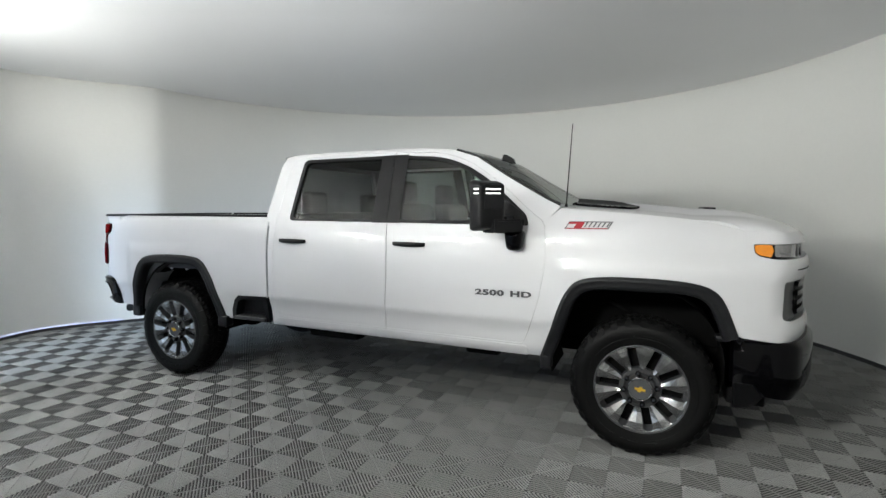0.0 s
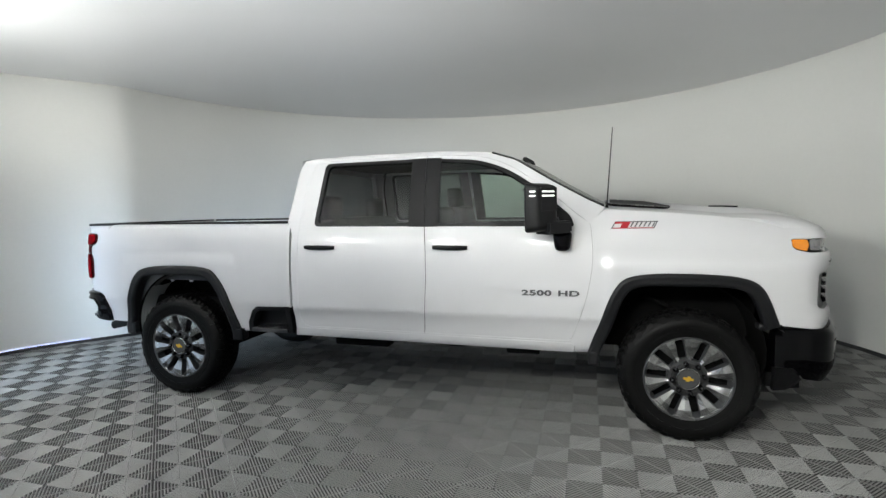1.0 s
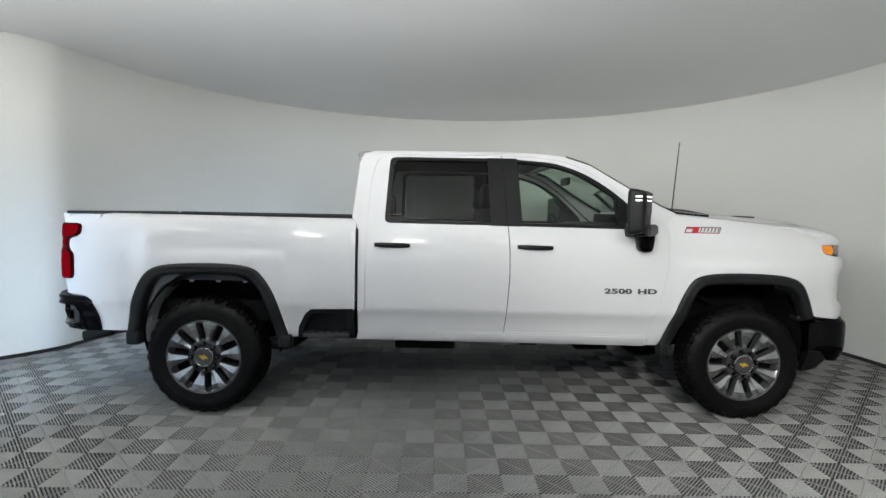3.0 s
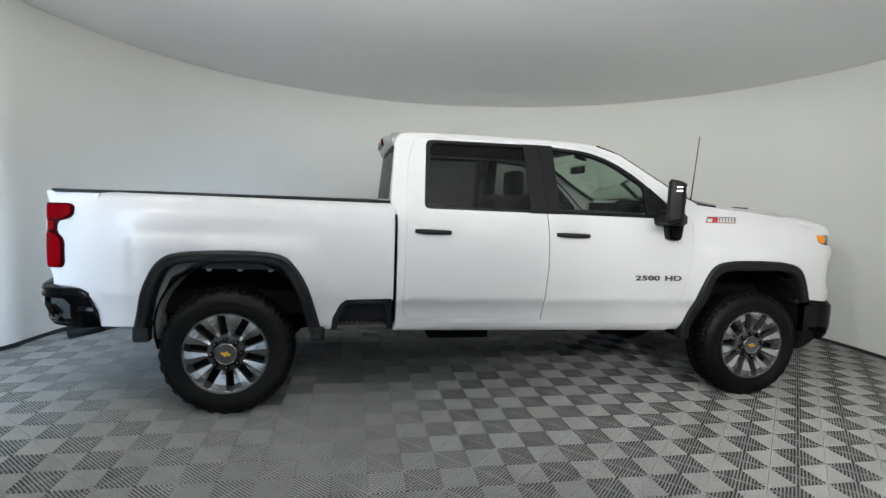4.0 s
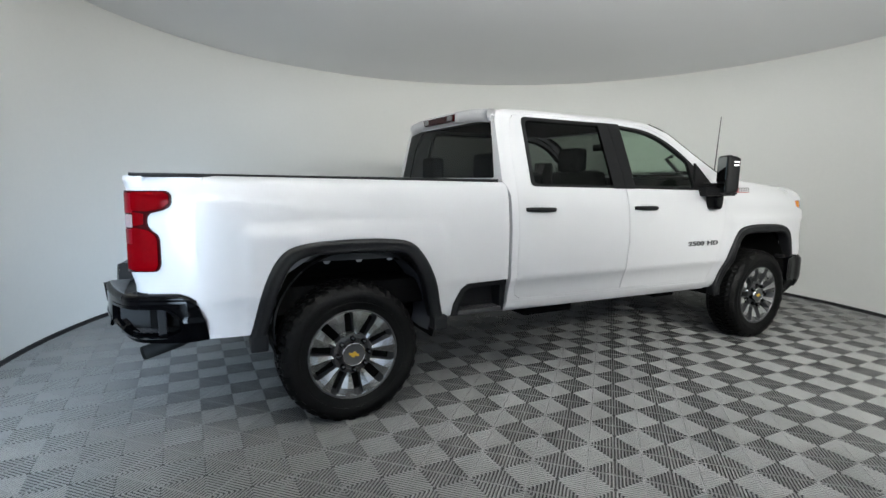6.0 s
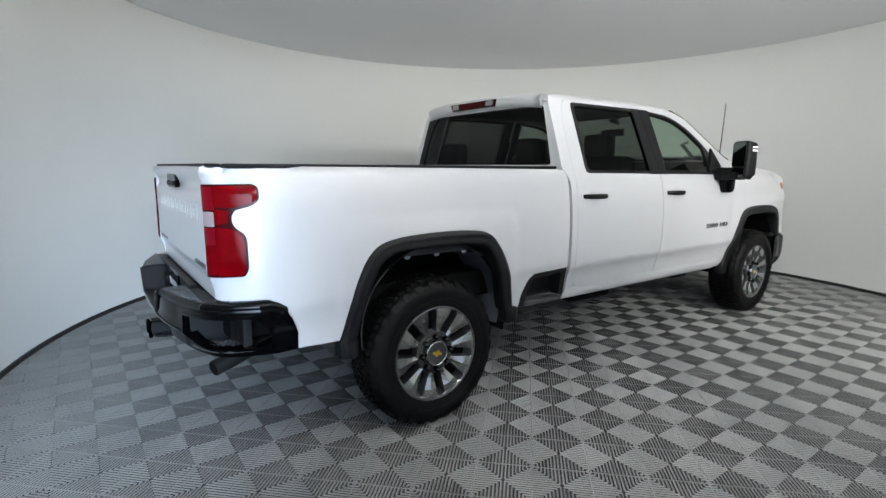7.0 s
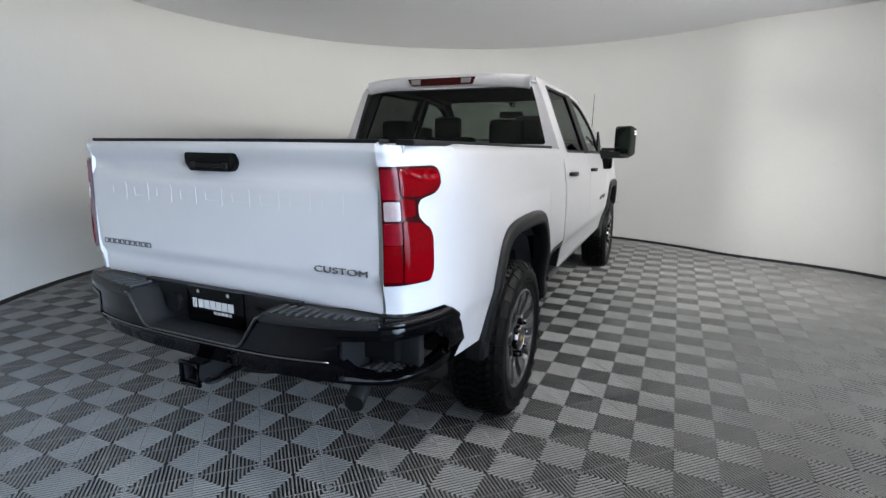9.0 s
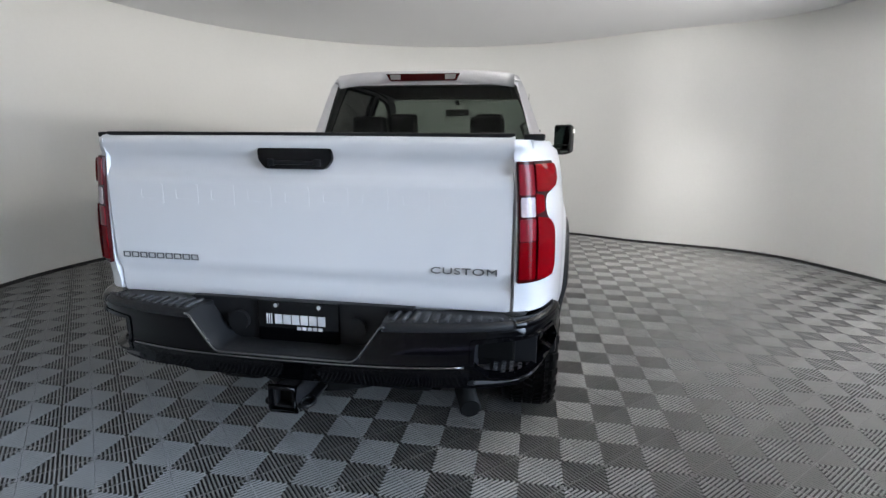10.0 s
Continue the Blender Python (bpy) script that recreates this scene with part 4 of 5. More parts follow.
for q in (lambda w: w, lambda w: L - w):
    def lens(name, pts, off, material, parent, depth=0.006, label=""):
        pts = [(q(a), b) for a, b in pts]
        return skin(name, rounded(pts if q(0) == 0 else pts[::-1], 0.01), nose(off), material, parent, depth=depth, step=0.02, label=label)
    hl = lens("headlight", [(0.030, 1.340), (0.034, 1.284), (0.06, 1.262), (0.14, 1.246), (0.50, 1.246), (0.52, 1.340)], -0.018, M_GLOSS, truck, 0.03, "slim headlight with an amber corner lens")
    lens("amber_lens", [(0.042, 1.331), (0.046, 1.288), (0.068, 1.271), (0.128, 1.260), (0.140, 1.300), (0.128, 1.331)], -0.006, M_AMBER, hl)
    lens("amber_reflector", [(0.058, 1.318), (0.058, 1.300), (0.112, 1.292), (0.116, 1.318)], -0.0045, M_AMBER, hl, 0.002)
    lens("clear_lens", [(0.146, 1.331), (0.152, 1.264), (0.36, 1.258), (0.375, 1.331)], -0.010, M_CLEAR, hl)
    lens("inner_lamp", [(0.40, 1.331), (0.41, 1.262), (0.47, 1.262), (0.48, 1.331)], -0.012, M_BADGE, hl)
    lens("lamp_strip", [(0.17, 1.288), (0.18, 1.276), (0.30, 1.272), (0.30, 1.282)], -0.008, M_BADGE, hl, 0.002)
# slit under each headlight: its shade laid on the bar as a dark strip
for a, b in ((0.29, 0.60), (L - 0.60, L - 0.29)):
    skin("bar_slot", rounded([(a, 1.184), (b, 1.186), (b, 1.193), (a, 1.191)], 0.003), nose(0.0015), M_DARK, truck, depth=0.003, step=0.04)


def bumper_f(off):
    """Front bumper: the fascia's plan, standing a little further out across the front."""
    base = nose()

    def f(u, v):
        m = min(max(u, 0.0), L - max(u, 0.0))
        n = base(u, 0.70)
        d = (base(min(u + 0.004, L), 0.70) - base(max(u - 0.004, 0.0), 0.70))
        nv = Vector((-d.y, d.x, 0)).normalized()
        o = off + (0.008 + 0.050 * sstep(0.06, 0.30, m)) + interp(v, [(0.36, -0.09), (0.44, -0.045), (0.50, -0.012), (0.56, 0.0), (0.72, 0.0), (0.752, -0.006), (0.768, -0.018), (0.776, -0.034)])
        return Vector((n.x + nv.x * o, n.y + nv.y * o, v))
    return f


fb = skin("front_bumper", [(-0.045, 0.535), (0.06, 0.53), (0.13, 0.455), (0.30, 0.43), (L - 0.30, 0.43), (L - 0.13, 0.455), (L - 0.06, 0.53), (L + 0.045, 0.535), (L + 0.045, 0.776), (-0.045, 0.776)], bumper_f(0.0), M_GLOSS, truck, depth=0.08, step=0.03, label="gloss black front bumper")
skin("bumper_top", [(-0.04, 0.0), (L + 0.04, 0.0), (L + 0.04, 1.0), (-0.04, 1.0)], lambda u, v: bumper_f(-0.002 - 0.06 * v)(u, 0.775) + Vector((0, 0, 0.001)), M_BLACK, fb, depth=0, step=0.06)
for a, b in ((0.31, 0.36), (L - 0.36, L - 0.31)):
    skin("fog_pocket", rounded([(a, 0.52), (b + 0.02, 0.52), (b, 0.62), (a, 0.60)], 0.012), bumper_f(0.002), M_BLACK, fb, depth=0.004, step=0.03)
    skin("sensor_slot", rounded([(a - 0.02, 0.690), (b + 0.02, 0.693), (b + 0.02, 0.701), (a - 0.02, 0.698)], 0.003), bumper_f(0.002), M_PAD, fb, depth=0.003, step=0.03)
for sg in (-1, 1):
    # lower corner valance, leaning in towards its foot
    verts = [(2.522, sg * 0.975, 0.532), (2.61, sg * 0.972, 0.530), (2.66, sg * 0.955, 0.468), (2.68, sg * 0.935, 0.455), (2.645, sg * 0.905, 0.395), (2.60, sg * 0.890, 0.362), (2.535, sg * 0.885, 0.352),
             (2.522, sg * 0.90, 0.532), (2.61, sg * 0.90, 0.530), (2.66, sg * 0.88, 0.468), (2.68, sg * 0.86, 0.455), (2.645, sg * 0.85, 0.395), (2.60, sg * 0.84, 0.362), (2.535, sg * 0.84, 0.352)]
    fs = [(0, 1, 2, 5, 6), (2, 3, 4, 5)] + [(i, (i + 1) % 7, 7 + (i + 1) % 7, 7 + i) for i in range(7)] + [(7, 13, 12, 9, 8), (9, 12, 11, 10)]
    link_mesh("corner_valance", verts, fs, M_BLACK, fb)
slab("air_dam", [(2.50, -0.84), (2.70, -0.84), (2.86, -0.4), (2.89, 0), (2.86, 0.4), (2.70, 0.84), (2.50, 0.84)], "z", 0.36, 0.46, M_BLACK, fb, 0.012)


# -- mirrors
def mirror(sgn):
    root = new("towing_mirror")
    root.parent = truck
    root["label"] = "tall black towing mirror on two arms"
    bm = bmesh.new()
    box_into(bm, 1.045, 1.155, sgn * 1.085, sgn * 1.322, 1.392, 1.722)
    for v in bm.verts:
        if v.co.x > 1.1:
            v.co.z = 1.56 + (v.co.z - 1.56) * 0.84
            v.co.y = sgn * 1.20 + (v.co.y - sgn * 1.20) * 0.80
    bmesh.ops.bevel(bm, geom=list(bm.edges), offset=0.034, segments=4, affect="EDGES", profile=0.6)
    swing = Matrix.Translation((1.11, sgn * 1.20, 0)) @ Matrix.Rotation(radians(37 * sgn), 4, "Z") @ Matrix.Translation((-1.11, -sgn * 1.20, 0))
    bmesh.ops.transform(bm, matrix=swing, verts=bm.verts)
    part("housing", bm, M_BLACK, root, smooth=True)
    slab("mirror_glass", rounded([(sgn * 1.105, 1.50), (sgn * 1.302, 1.50), (sgn * 1.302, 1.702), (sgn * 1.105, 1.702)], 0.02), "x", 1.041, 1.046, M_MIRROR, root, 0).matrix_basis = swing
    slab("spotter_glass", rounded([(sgn * 1.11, 1.412), (sgn * 1.298, 1.412), (sgn * 1.298, 1.488), (sgn * 1.11, 1.488)], 0.02), "x", 1.041, 1.046, M_MIRROR, root, 0).matrix_basis = swing
    part("arm", boxes([(1.09, 1.262, sgn * 0.93, sgn * 1.05, 1.375, 1.468), (1.06, 1.165, sgn * 1.03, sgn * 1.20, 1.385, 1.455), (1.10, 1.20, sgn * 0.95, sgn * 1.12, 1.462, 1.492)], 0.016), M_BLACK, root)
    bm = bmesh.new()
    box_into(bm, 1.155, 1.290, sgn * 0.945, sgn * 1.065, 1.262, 1.400)
    for v in bm.verts:
        if v.co.z < 1.3:
            v.co.x = 1.222 + (v.co.x - 1.222) * 0.72
    bmesh.ops.bevel(bm, geom=list(bm.edges), offset=0.042, segments=4, affect="EDGES", profile=0.6)
    part("foot", bm, M_GLOSS, root, smooth=True)
    slab("sail", [(1.06, 1.44), (1.30, 1.435), (1.27, 1.50), (1.05, 1.66)], "y", sgn * (half_cab(1.15, 1.5) - 0.01), sgn * (half_cab(1.15, 1.5) + 0.012), M_BLACK, root, 0.004)
    # broad cover of the arm across the lower front of the housing, and a plate round the lamps
    bm = bmesh.new()
    box_into(bm, 1.130, 1.176, sgn * 0.985, sgn * 1.215, 1.388, 1.470)
    bmesh.ops.bevel(bm, geom=list(bm.edges), offset=0.012, segments=2, affect="EDGES")
    bmesh.ops.transform(bm, matrix=swing, verts=bm.verts)
    part("arm_cover", bm, M_FLARE, root)
    part("lamp_plate", boxes([(1.146, 1.158, sgn * 1.120, sgn * 1.272, 1.535, 1.690)], 0.006), M_FLARE, root).matrix_basis = swing
    for z in (1.634, 1.660):
        for k in range(4):
            part("led_strip", boxes([(1.152, 1.1605, sgn * (1.150 + 0.029 * k), sgn * (1.175 + 0.029 * k), z - 0.004, z + 0.004)], 0.002), M_LED, root, "lit white marker strip").matrix_basis = swing
        part("led_strip", boxes([(1.095, 1.135, sgn * 1.292, sgn * 1.311, z - 0.004, z + 0.004)], 0.002), M_LED, root, "lit white marker strip").matrix_basis = swing



for s in (-1, 1):
    mirror(s)


# -- wheels
M_NUT = mat("black_chrome", (0.06, 0.06, 0.065), 0.1, metal=1.0)
M_STUD = mat("light_grey_studs", (0.07, 0.07, 0.073), 0.45)
M_HUB = mat("grey_hub_paint", (0.045, 0.046, 0.048), 0.3, metal=0.35, grain=0.05, grain_scale=40)


def lathe(profile, seg, f0=None):
    """Verts and faces of a profile (r, y) turned about the y axis."""
    verts, faces = [], []
    m = len(profile)
    for i in range(seg):
        a = 2 * math.pi * i / seg
        verts += [(r * math.cos(a), y, r * math.sin(a)) for r, y in profile]
    for i in range(seg):
        j = (i + 1) % seg
        for k in range(m - 1):
            faces.append((i * m + k, i * m + k + 1, j * m + k + 1, j * m + k))
    return verts, faces


def wheel():
    """One wheel, outer face towards -y, centred on its hub; the outer face lies near y = -0.125."""
    root = new("wheel")
    root.parent = truck
    root["label"] = "alloy wheel with machined spokes and an all-terrain tyre"
    v, f = lathe([(0.268, -0.118), (0.276, -0.134), (0.29, -0.137), (0.335, -0.143), (0.345, -0.147), (0.375, -0.145), (0.400, -0.136), (0.416, -0.118), (0.420, -0.10), (0.421, 0.0), (0.420, 0.10), (0.416, 0.118), (0.40, 0.136), (0.345, 0.145), (0.28, 0.134), (0.268, 0.118)], 72)
    tyre = link_mesh("tyre", v, f, M_RUBBER, root, smooth=True)
    verts, faces = [], []

    def block(a0, a1, y0, y1, r0, r1, skew=0.0):
        k = len(verts)
        for r, sh in ((r0, 0.0), (r1, 0.0016)):
            for a, y in ((a0, y0), (a1, y0), (a1, y1), (a0, y1)):
                aa = a + skew * (y - y0)
                aa += sh / r * (1 if a == a0 else -1)
                rr = r - 0.9 * max(0, abs(y) - 0.095)
                verts.append((rr * math.cos(aa), y, rr * math.sin(aa)))
        faces.extend(tuple(k + i for i in q) for q in ((4, 5, 6, 7), (0, 1, 5, 4), (1, 2, 6, 5), (2, 3, 7, 6), (3, 0, 4, 7)))
    n = 58
    d = 2 * math.pi / n
    for i in range(n):
        a = i * d
        block(a, a + d * (0.66 if i % 2 else 0.78), -0.138, -0.082, 0.405, 0.433, 0.12)
        block(a + d * 0.4, a + d * (1.10 if i % 2 else 1.2), 0.082, 0.138, 0.405, 0.433, 0.12)
        block(a + d * 0.2, a + d * 0.86, -0.074, -0.030, 0.405, 0.433, 1.3)
        block(a + d * 0.5, a + d * 1.16, -0.022, 0.022, 0.405, 0.433, -1.3)
        block(a + d * 0.1, a + d * 0.76, 0.030, 0.074, 0.405, 0.433, 1.3)
        # shoulder lugs running down the side wall
        if i % 2 == 0:
            k = len(verts)
            for r, y in ((0.424, -0.118), (0.392, -0.147), (0.392, -0.139), (0.424, -0.108)):
                for aa in (a, a + d * 0.9):
                    verts.append((r * math.cos(aa), y, r * math.sin(aa)))
            faces.extend(tuple(k + q for q in t) for t in ((0, 1, 3, 2), (2, 3, 5, 4), (0, 2, 4, 6), (1, 7, 5, 3), (0, 6, 7, 1)))
    link_mesh("tread", verts, faces, M_RUBBER, tyre)
    # thin moulded ring and plain bars of side-wall writing
    v, f = lathe([(0.318, -0.1435), (0.320, -0.1455), (0.323, -0.1455), (0.325, -0.144)], 72)
    link_mesh("side_ring", v, f, M_RUBBER, tyre, smooth=True)
    for a0 in (55, 235):
        for k in range(11):
            if k in (4, 8):
                continue
            verts = []
            for y in (-0.1405, -0.1462):
                verts += [(r * math.cos(math.radians(a0 + 6.2 * k + da)), y, r * math.sin(math.radians(a0 + 6.2 * k + da))) for r, da in ((0.333, 0), (0.333, 4.6), (0.362, 4.6), (0.362, 0))]
            link_mesh("side_wall_bar", verts, [(4, 5, 6, 7), (0, 1, 5, 4), (1, 2, 6, 5), (2, 3, 7, 6), (3, 0, 4, 7)], M_RUBBER, tyre)
    # rim barrel and dish
    v, f = lathe([(0.274, -0.128), (0.277, -0.134), (0.272, -0.137), (0.266, -0.132), (0.262, -0.120), (0.250, -0.09), (0.235, -0.03), (0.225, 0.05), (0.262, 0.12), (0.276, 0.132)], 72)
    rim = link_mesh("rim", v, f, M_GUN, root, smooth=True)
    v, f = lathe([(0.262, -0.118), (0.240, -0.055), (0.10, -0.055), (0.0, -0.055)], 60)
    link_mesh("dark_pocket", v, f, M_DARK, rim, smooth=False)
    # ten flat spokes, machined face, dark sides
    for i in range(10):
        a = math.radians(36 * i + 18 + 9)
        R = Matrix.Rotation(-a, 4, "Y")

        def pt(r, t, y):
            return R @ Vector((r, y, t))
        # face outline: narrow foot, broad shoulder
        ring = [(0.120, 0.013), (0.135, 0.0165), (0.150, 0.0210), (0.175, 0.0290), (0.215, 0.0415), (0.246, 0.0515), (0.253, 0.0560), (0.257, 0.0815), (0.2685, 0.0860)]
        verts, faces = [], []
        for r, w in ring:
            yy = -0.108 - 0.020 * sstep(0.14, 0.235, r)
            verts += [pt(r, -w, yy), pt(r, 0, yy - 0.006), pt(r, w, yy), pt(r, -w, -0.06), pt(r, w, -0.06)]
        for k in range(len(ring) - 1):
            q = 5 * k
            faces += [(q, q + 1, q + 6, q + 5), (q + 1, q + 2, q + 7, q + 6)]
        for k in range(len(ring) - 1):
            q = 5 * k
            faces += [(q + 3, q, q + 5, q + 8), (q + 2, q + 4, q + 9, q + 7)]
        faces.append((0, 3, 4, 2, 1))
        n_face = 2 * (len(ring) - 1)
        sp = link_mesh("spoke", verts, faces, M_ALLOY, rim)
        sp.data.materials.append(M_GUN)
        for p in list(sp.data.polygons)[n_face:]:
            p.material_index = 1
    # short dark webs between the spokes and the hub
    for i in range(10):
        a = math.radians(36 * i + 27)
        R = Matrix.Rotation(-a, 4, "Y")
        verts = [R @ Vector(p) for p in ((0.10, -0.112, -0.024), (0.129, -0.108, -0.018), (0.129, -0.108, 0.018), (0.10, -0.112, 0.024), (0.10, -0.06, -0.024), (0.129, -0.06, -0.018), (0.129, -0.06, 0.018), (0.10, -0.06, 0.024))]
        link_mesh("web", verts, [(0, 1, 2, 3), (0, 4, 5, 1), (1, 5, 6, 2), (2, 6, 7, 3)], M_HUB, rim)
    v, f = lathe([(0.126, -0.060), (0.125, -0.106), (0.120, -0.112), (0.100, -0.114), (0.085, -0.100), (0.072, -0.100), (0.066, -0.112), (0.0, -0.112)], 48)
    hubp = link_mesh("hub", v, f, M_HUB, root, "dark grey wheel hub", smooth=False)
    for i in range(8):
        a = 2 * math.pi * (i + 0.5) / 8
        bm = bmesh.new()
        bmesh.ops.create_cone(bm, cap_ends=True, segments=6, radius1=0.0165, radius2=0.0165, depth=0.03, matrix=Matrix.Translation((0.098 * math.cos(a), -0.122, 0.098 * math.sin(a))) @ pose(0, 0, 0, 90))
        bmesh.ops.create_uvsphere(bm, u_segments=10, v_segments=6, radius=0.0145, matrix=Matrix.Translation((0.098 * math.cos(a), -0.135, 0.098 * math.sin(a))))
        part("lug_nut", bm, M_NUT, hubp)
    bm = bmesh.new()
    bmesh.ops.create_cone(bm, cap_ends=True, segments=40, radius1=0.068, radius2=0.068, depth=0.032, matrix=Matrix.Translation((0, -0.118, 0)) @ pose(0, 0, 0, 90))
    bmesh.ops.bevel(bm, geom=[e for e in bm.edges if len(e.link_faces) == 2 and e.calc_face_angle(0) > 1], offset=0.006, segments=2, affect="EDGES")
    part("centre_cap", bm, M_GUN, hubp, "dark cap with a plain gold emblem")
    v, f = lathe([(0.066, -0.110), (0.067, -0.1345), (0.0695, -0.137), (0.072, -0.1345), (0.073, -0.110)], 48)
    link_mesh("cap_ring", v, f, M_CHROME, hubp, "thin bright ring", smooth=True)
    slab("cap_emblem", [(-0.030, -0.010), (-0.012, -0.010), (-0.010, -0.018), (0.006, -0.018), (0.010, -0.006), (0.032, -0.004), (0.030, 0.010), (0.012, 0.010), (0.010, 0.018), (-0.006, 0.018), (-0.010, 0.006), (-0.032, 0.004)], "y", -0.137, -0.131, M_GOLD, hubp, 0)
    return root


w0 = wheel()
HUB_Z = 0.427
w0.matrix_basis = pose(2.018, -0.862, HUB_Z, 0, 14, 0)
for x, y, ry, rz in ((-2.018, -0.862, 20, 0), (2.018, 0.862, 5, 180), (-2.018, 0.862, 33, 180)):
    copy_thing(w0, pose(x, y, HUB_Z, 0, ry, rz))

# -- wheel wells and underside
for s in (-1, 1):
    for cx, fn in ((-1.965, half_bed), (1.96, half_fender)):
        verts, faces = [], []
        n = 20
        for i in range(n + 1):
            a = math.radians(-18 + 216 * i / n)
            x, z = cx + 0.515 * math.cos(a), 0.60 + 0.475 * math.sin(a)
            verts += [(x, s * 0.955, z), (x, s * 0.50, z)]
        for i in range(n):
            faces.append((2 * i, 2 * i + 1, 2 * i + 3, 2 * i + 2))
        k = len(verts)
        liner = link_mesh("wheel_well", verts, faces, M_DARK, truck, "dark wheel well", smooth=True)
        slab("inner_plate", [(cx - 0.50, 0.56), (cx + 0.50, 0.56), (cx + 0.48, 0.80), (cx + 0.30, 1.02), (cx, 1.075), (cx - 0.30, 1.02), (cx - 0.48, 0.80)], "y", s * 0.50, s * 0.506, M_DARK, liner, 0)
        if cx < 0:
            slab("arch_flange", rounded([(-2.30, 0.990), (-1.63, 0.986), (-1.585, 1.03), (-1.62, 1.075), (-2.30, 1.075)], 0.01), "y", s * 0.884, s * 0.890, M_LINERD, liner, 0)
            for k in range(3):
                slab("flange_tab", rounded([(-2.16 + 0.20 * k, 0.972), (-2.135 + 0.20 * k, 0.972), (-2.125 + 0.20 * k, 0.992), (-2.17 + 0.20 * k, 0.992)], 0.004), "y", s * 0.885, s * 0.889, M_LINER, liner, 0)
            for edge in ([(-2.53, 0.62), (-2.50, 0.82), (-2.43, 0.97), (-2.33, 1.06), (-2.17, 1.075), (-2.27, 1.00), (-2.38, 0.93), (-2.44, 0.80), (-2.45, 0.66)],
                         [(-1.62, 1.06), (-1.55, 1.00), (-1.50, 0.90), (-1.465, 0.78), (-1.44, 0.64), (-1.41, 0.64), (-1.44, 0.86), (-1.50, 1.00), (-1.57, 1.07)]):
                slab("fender_edge", rounded(edge, 0.01), "y", s * 0.893, s * 0.899, M_LINER, liner, 0)
            # inner fender round the rear wheel: blue-grey ahead, darkest above, lightest behind
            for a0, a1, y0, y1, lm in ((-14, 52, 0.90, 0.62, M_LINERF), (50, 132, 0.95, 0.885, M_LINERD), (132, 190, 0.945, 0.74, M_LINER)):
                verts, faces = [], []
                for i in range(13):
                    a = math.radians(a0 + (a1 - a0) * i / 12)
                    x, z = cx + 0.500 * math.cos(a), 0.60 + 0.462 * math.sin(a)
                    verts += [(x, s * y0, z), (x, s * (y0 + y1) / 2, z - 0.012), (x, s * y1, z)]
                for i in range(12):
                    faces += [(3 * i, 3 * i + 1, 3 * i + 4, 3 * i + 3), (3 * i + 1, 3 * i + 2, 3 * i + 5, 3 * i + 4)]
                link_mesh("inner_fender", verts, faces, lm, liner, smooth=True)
part("chassis_rail", boxes([(-3.05, 2.5, -0.52, -0.42, 0.50, 0.68)], 0.01), M_DARK, truck)
part("chassis_rail", boxes([(-3.05, 2.5, 0.42, 0.52, 0.50, 0.68)], 0.01), M_DARK, truck)
part("underbody", boxes([(-0.95, 1.40, -0.88, 0.88, 0.56, 0.66), (1.30, 2.52, -0.55, 0.55, 0.62, 1.30), (-3.08, -0.9, -0.80, 0.80, 0.66, 0.83)], 0.01), M_DARK, truck)
part("fuel_tank", boxes([(-0.65, 0.55, 0.30, 0.78, 0.40, 0.60)], 0.04), M_DARK, truck)
for spec in ((-0.62, -0.15, -0.80, -0.60, 0.46, 0.58), (0.80, 1.05, -0.80, -0.62, 0.47, 0.57), (0.35, 0.50, -0.80, -0.66, 0.50, 0.57)):
    part("body_mount", boxes([spec], 0.02), M_DARK, truck)
for s in (-1, 1):
    tube("control_arm", [(1.72, s * 0.50, 0.86), (1.80, s * 0.60, 0.90), (1.93, s * 0.68, 0.84)], 0.016, M_DARK, truck, 8)
    part("brake_line_clip", boxes([(1.70, 1.73, s * 0.60, s * 0.62, 0.92, 0.945), (1.76, 1.775, s * 0.60, s * 0.62, 0.93, 0.95), (1.80, 1.84, s * 0.60, s * 0.62, 0.945, 0.962)], 0.003), M_DARK, truck)
for x in (-2.018, 2.018):
    tube("axle", [(x, -0.76, HUB_Z), (x, -0.2, HUB_Z), (x, 0.2, HUB_Z), (x, 0.76, HUB_Z)], [0.055, 0.06, 0.06, 0.055], M_DARK, truck)
    bm = bmesh.new()
    bmesh.ops.create_uvsphere(bm, u_segments=20, v_segments=12, radius=0.17, matrix=Matrix.Translation((x, 0.0 if x < 0 else 0.25, HUB_Z)))
    part("differential", bm, M_DARK, truck, smooth=True)
for s in (-1, 1):
    tube("leaf_spring", [(-2.85, s * 0.55, 0.60), (-2.45, s * 0.55, 0.50), (-2.02, s * 0.55, 0.47), (-1.55, s * 0.55, 0.52), (-1.25, s * 0.55, 0.60)], 0.03, M_DARK, truck, 8)
    tube("shock_absorber", [(-2.12, s * 0.60, 0.45), (-2.25, s * 0.52, 0.85)], 0.035, M_DARK, truck, 10)
bm = bmesh.new()
bmesh.ops.create_cone(bm, cap_ends=True, segments=32, radius1=0.40, radius2=0.40, depth=0.22, matrix=Matrix.Translation((-2.72, 0, 0.60)))
part("spare_wheel", bm, M_RUBBER, truck)
ex = tube("exhaust_pipe", [(-1.6, -0.40, 0.56), (-2.4, -0.46, 0.56), (-2.80, -0.535, 0.548), (-3.00, -0.60, 0.510), (-3.10, -0.633, 0.490)], 0.036, M_STEEL, truck, 20)
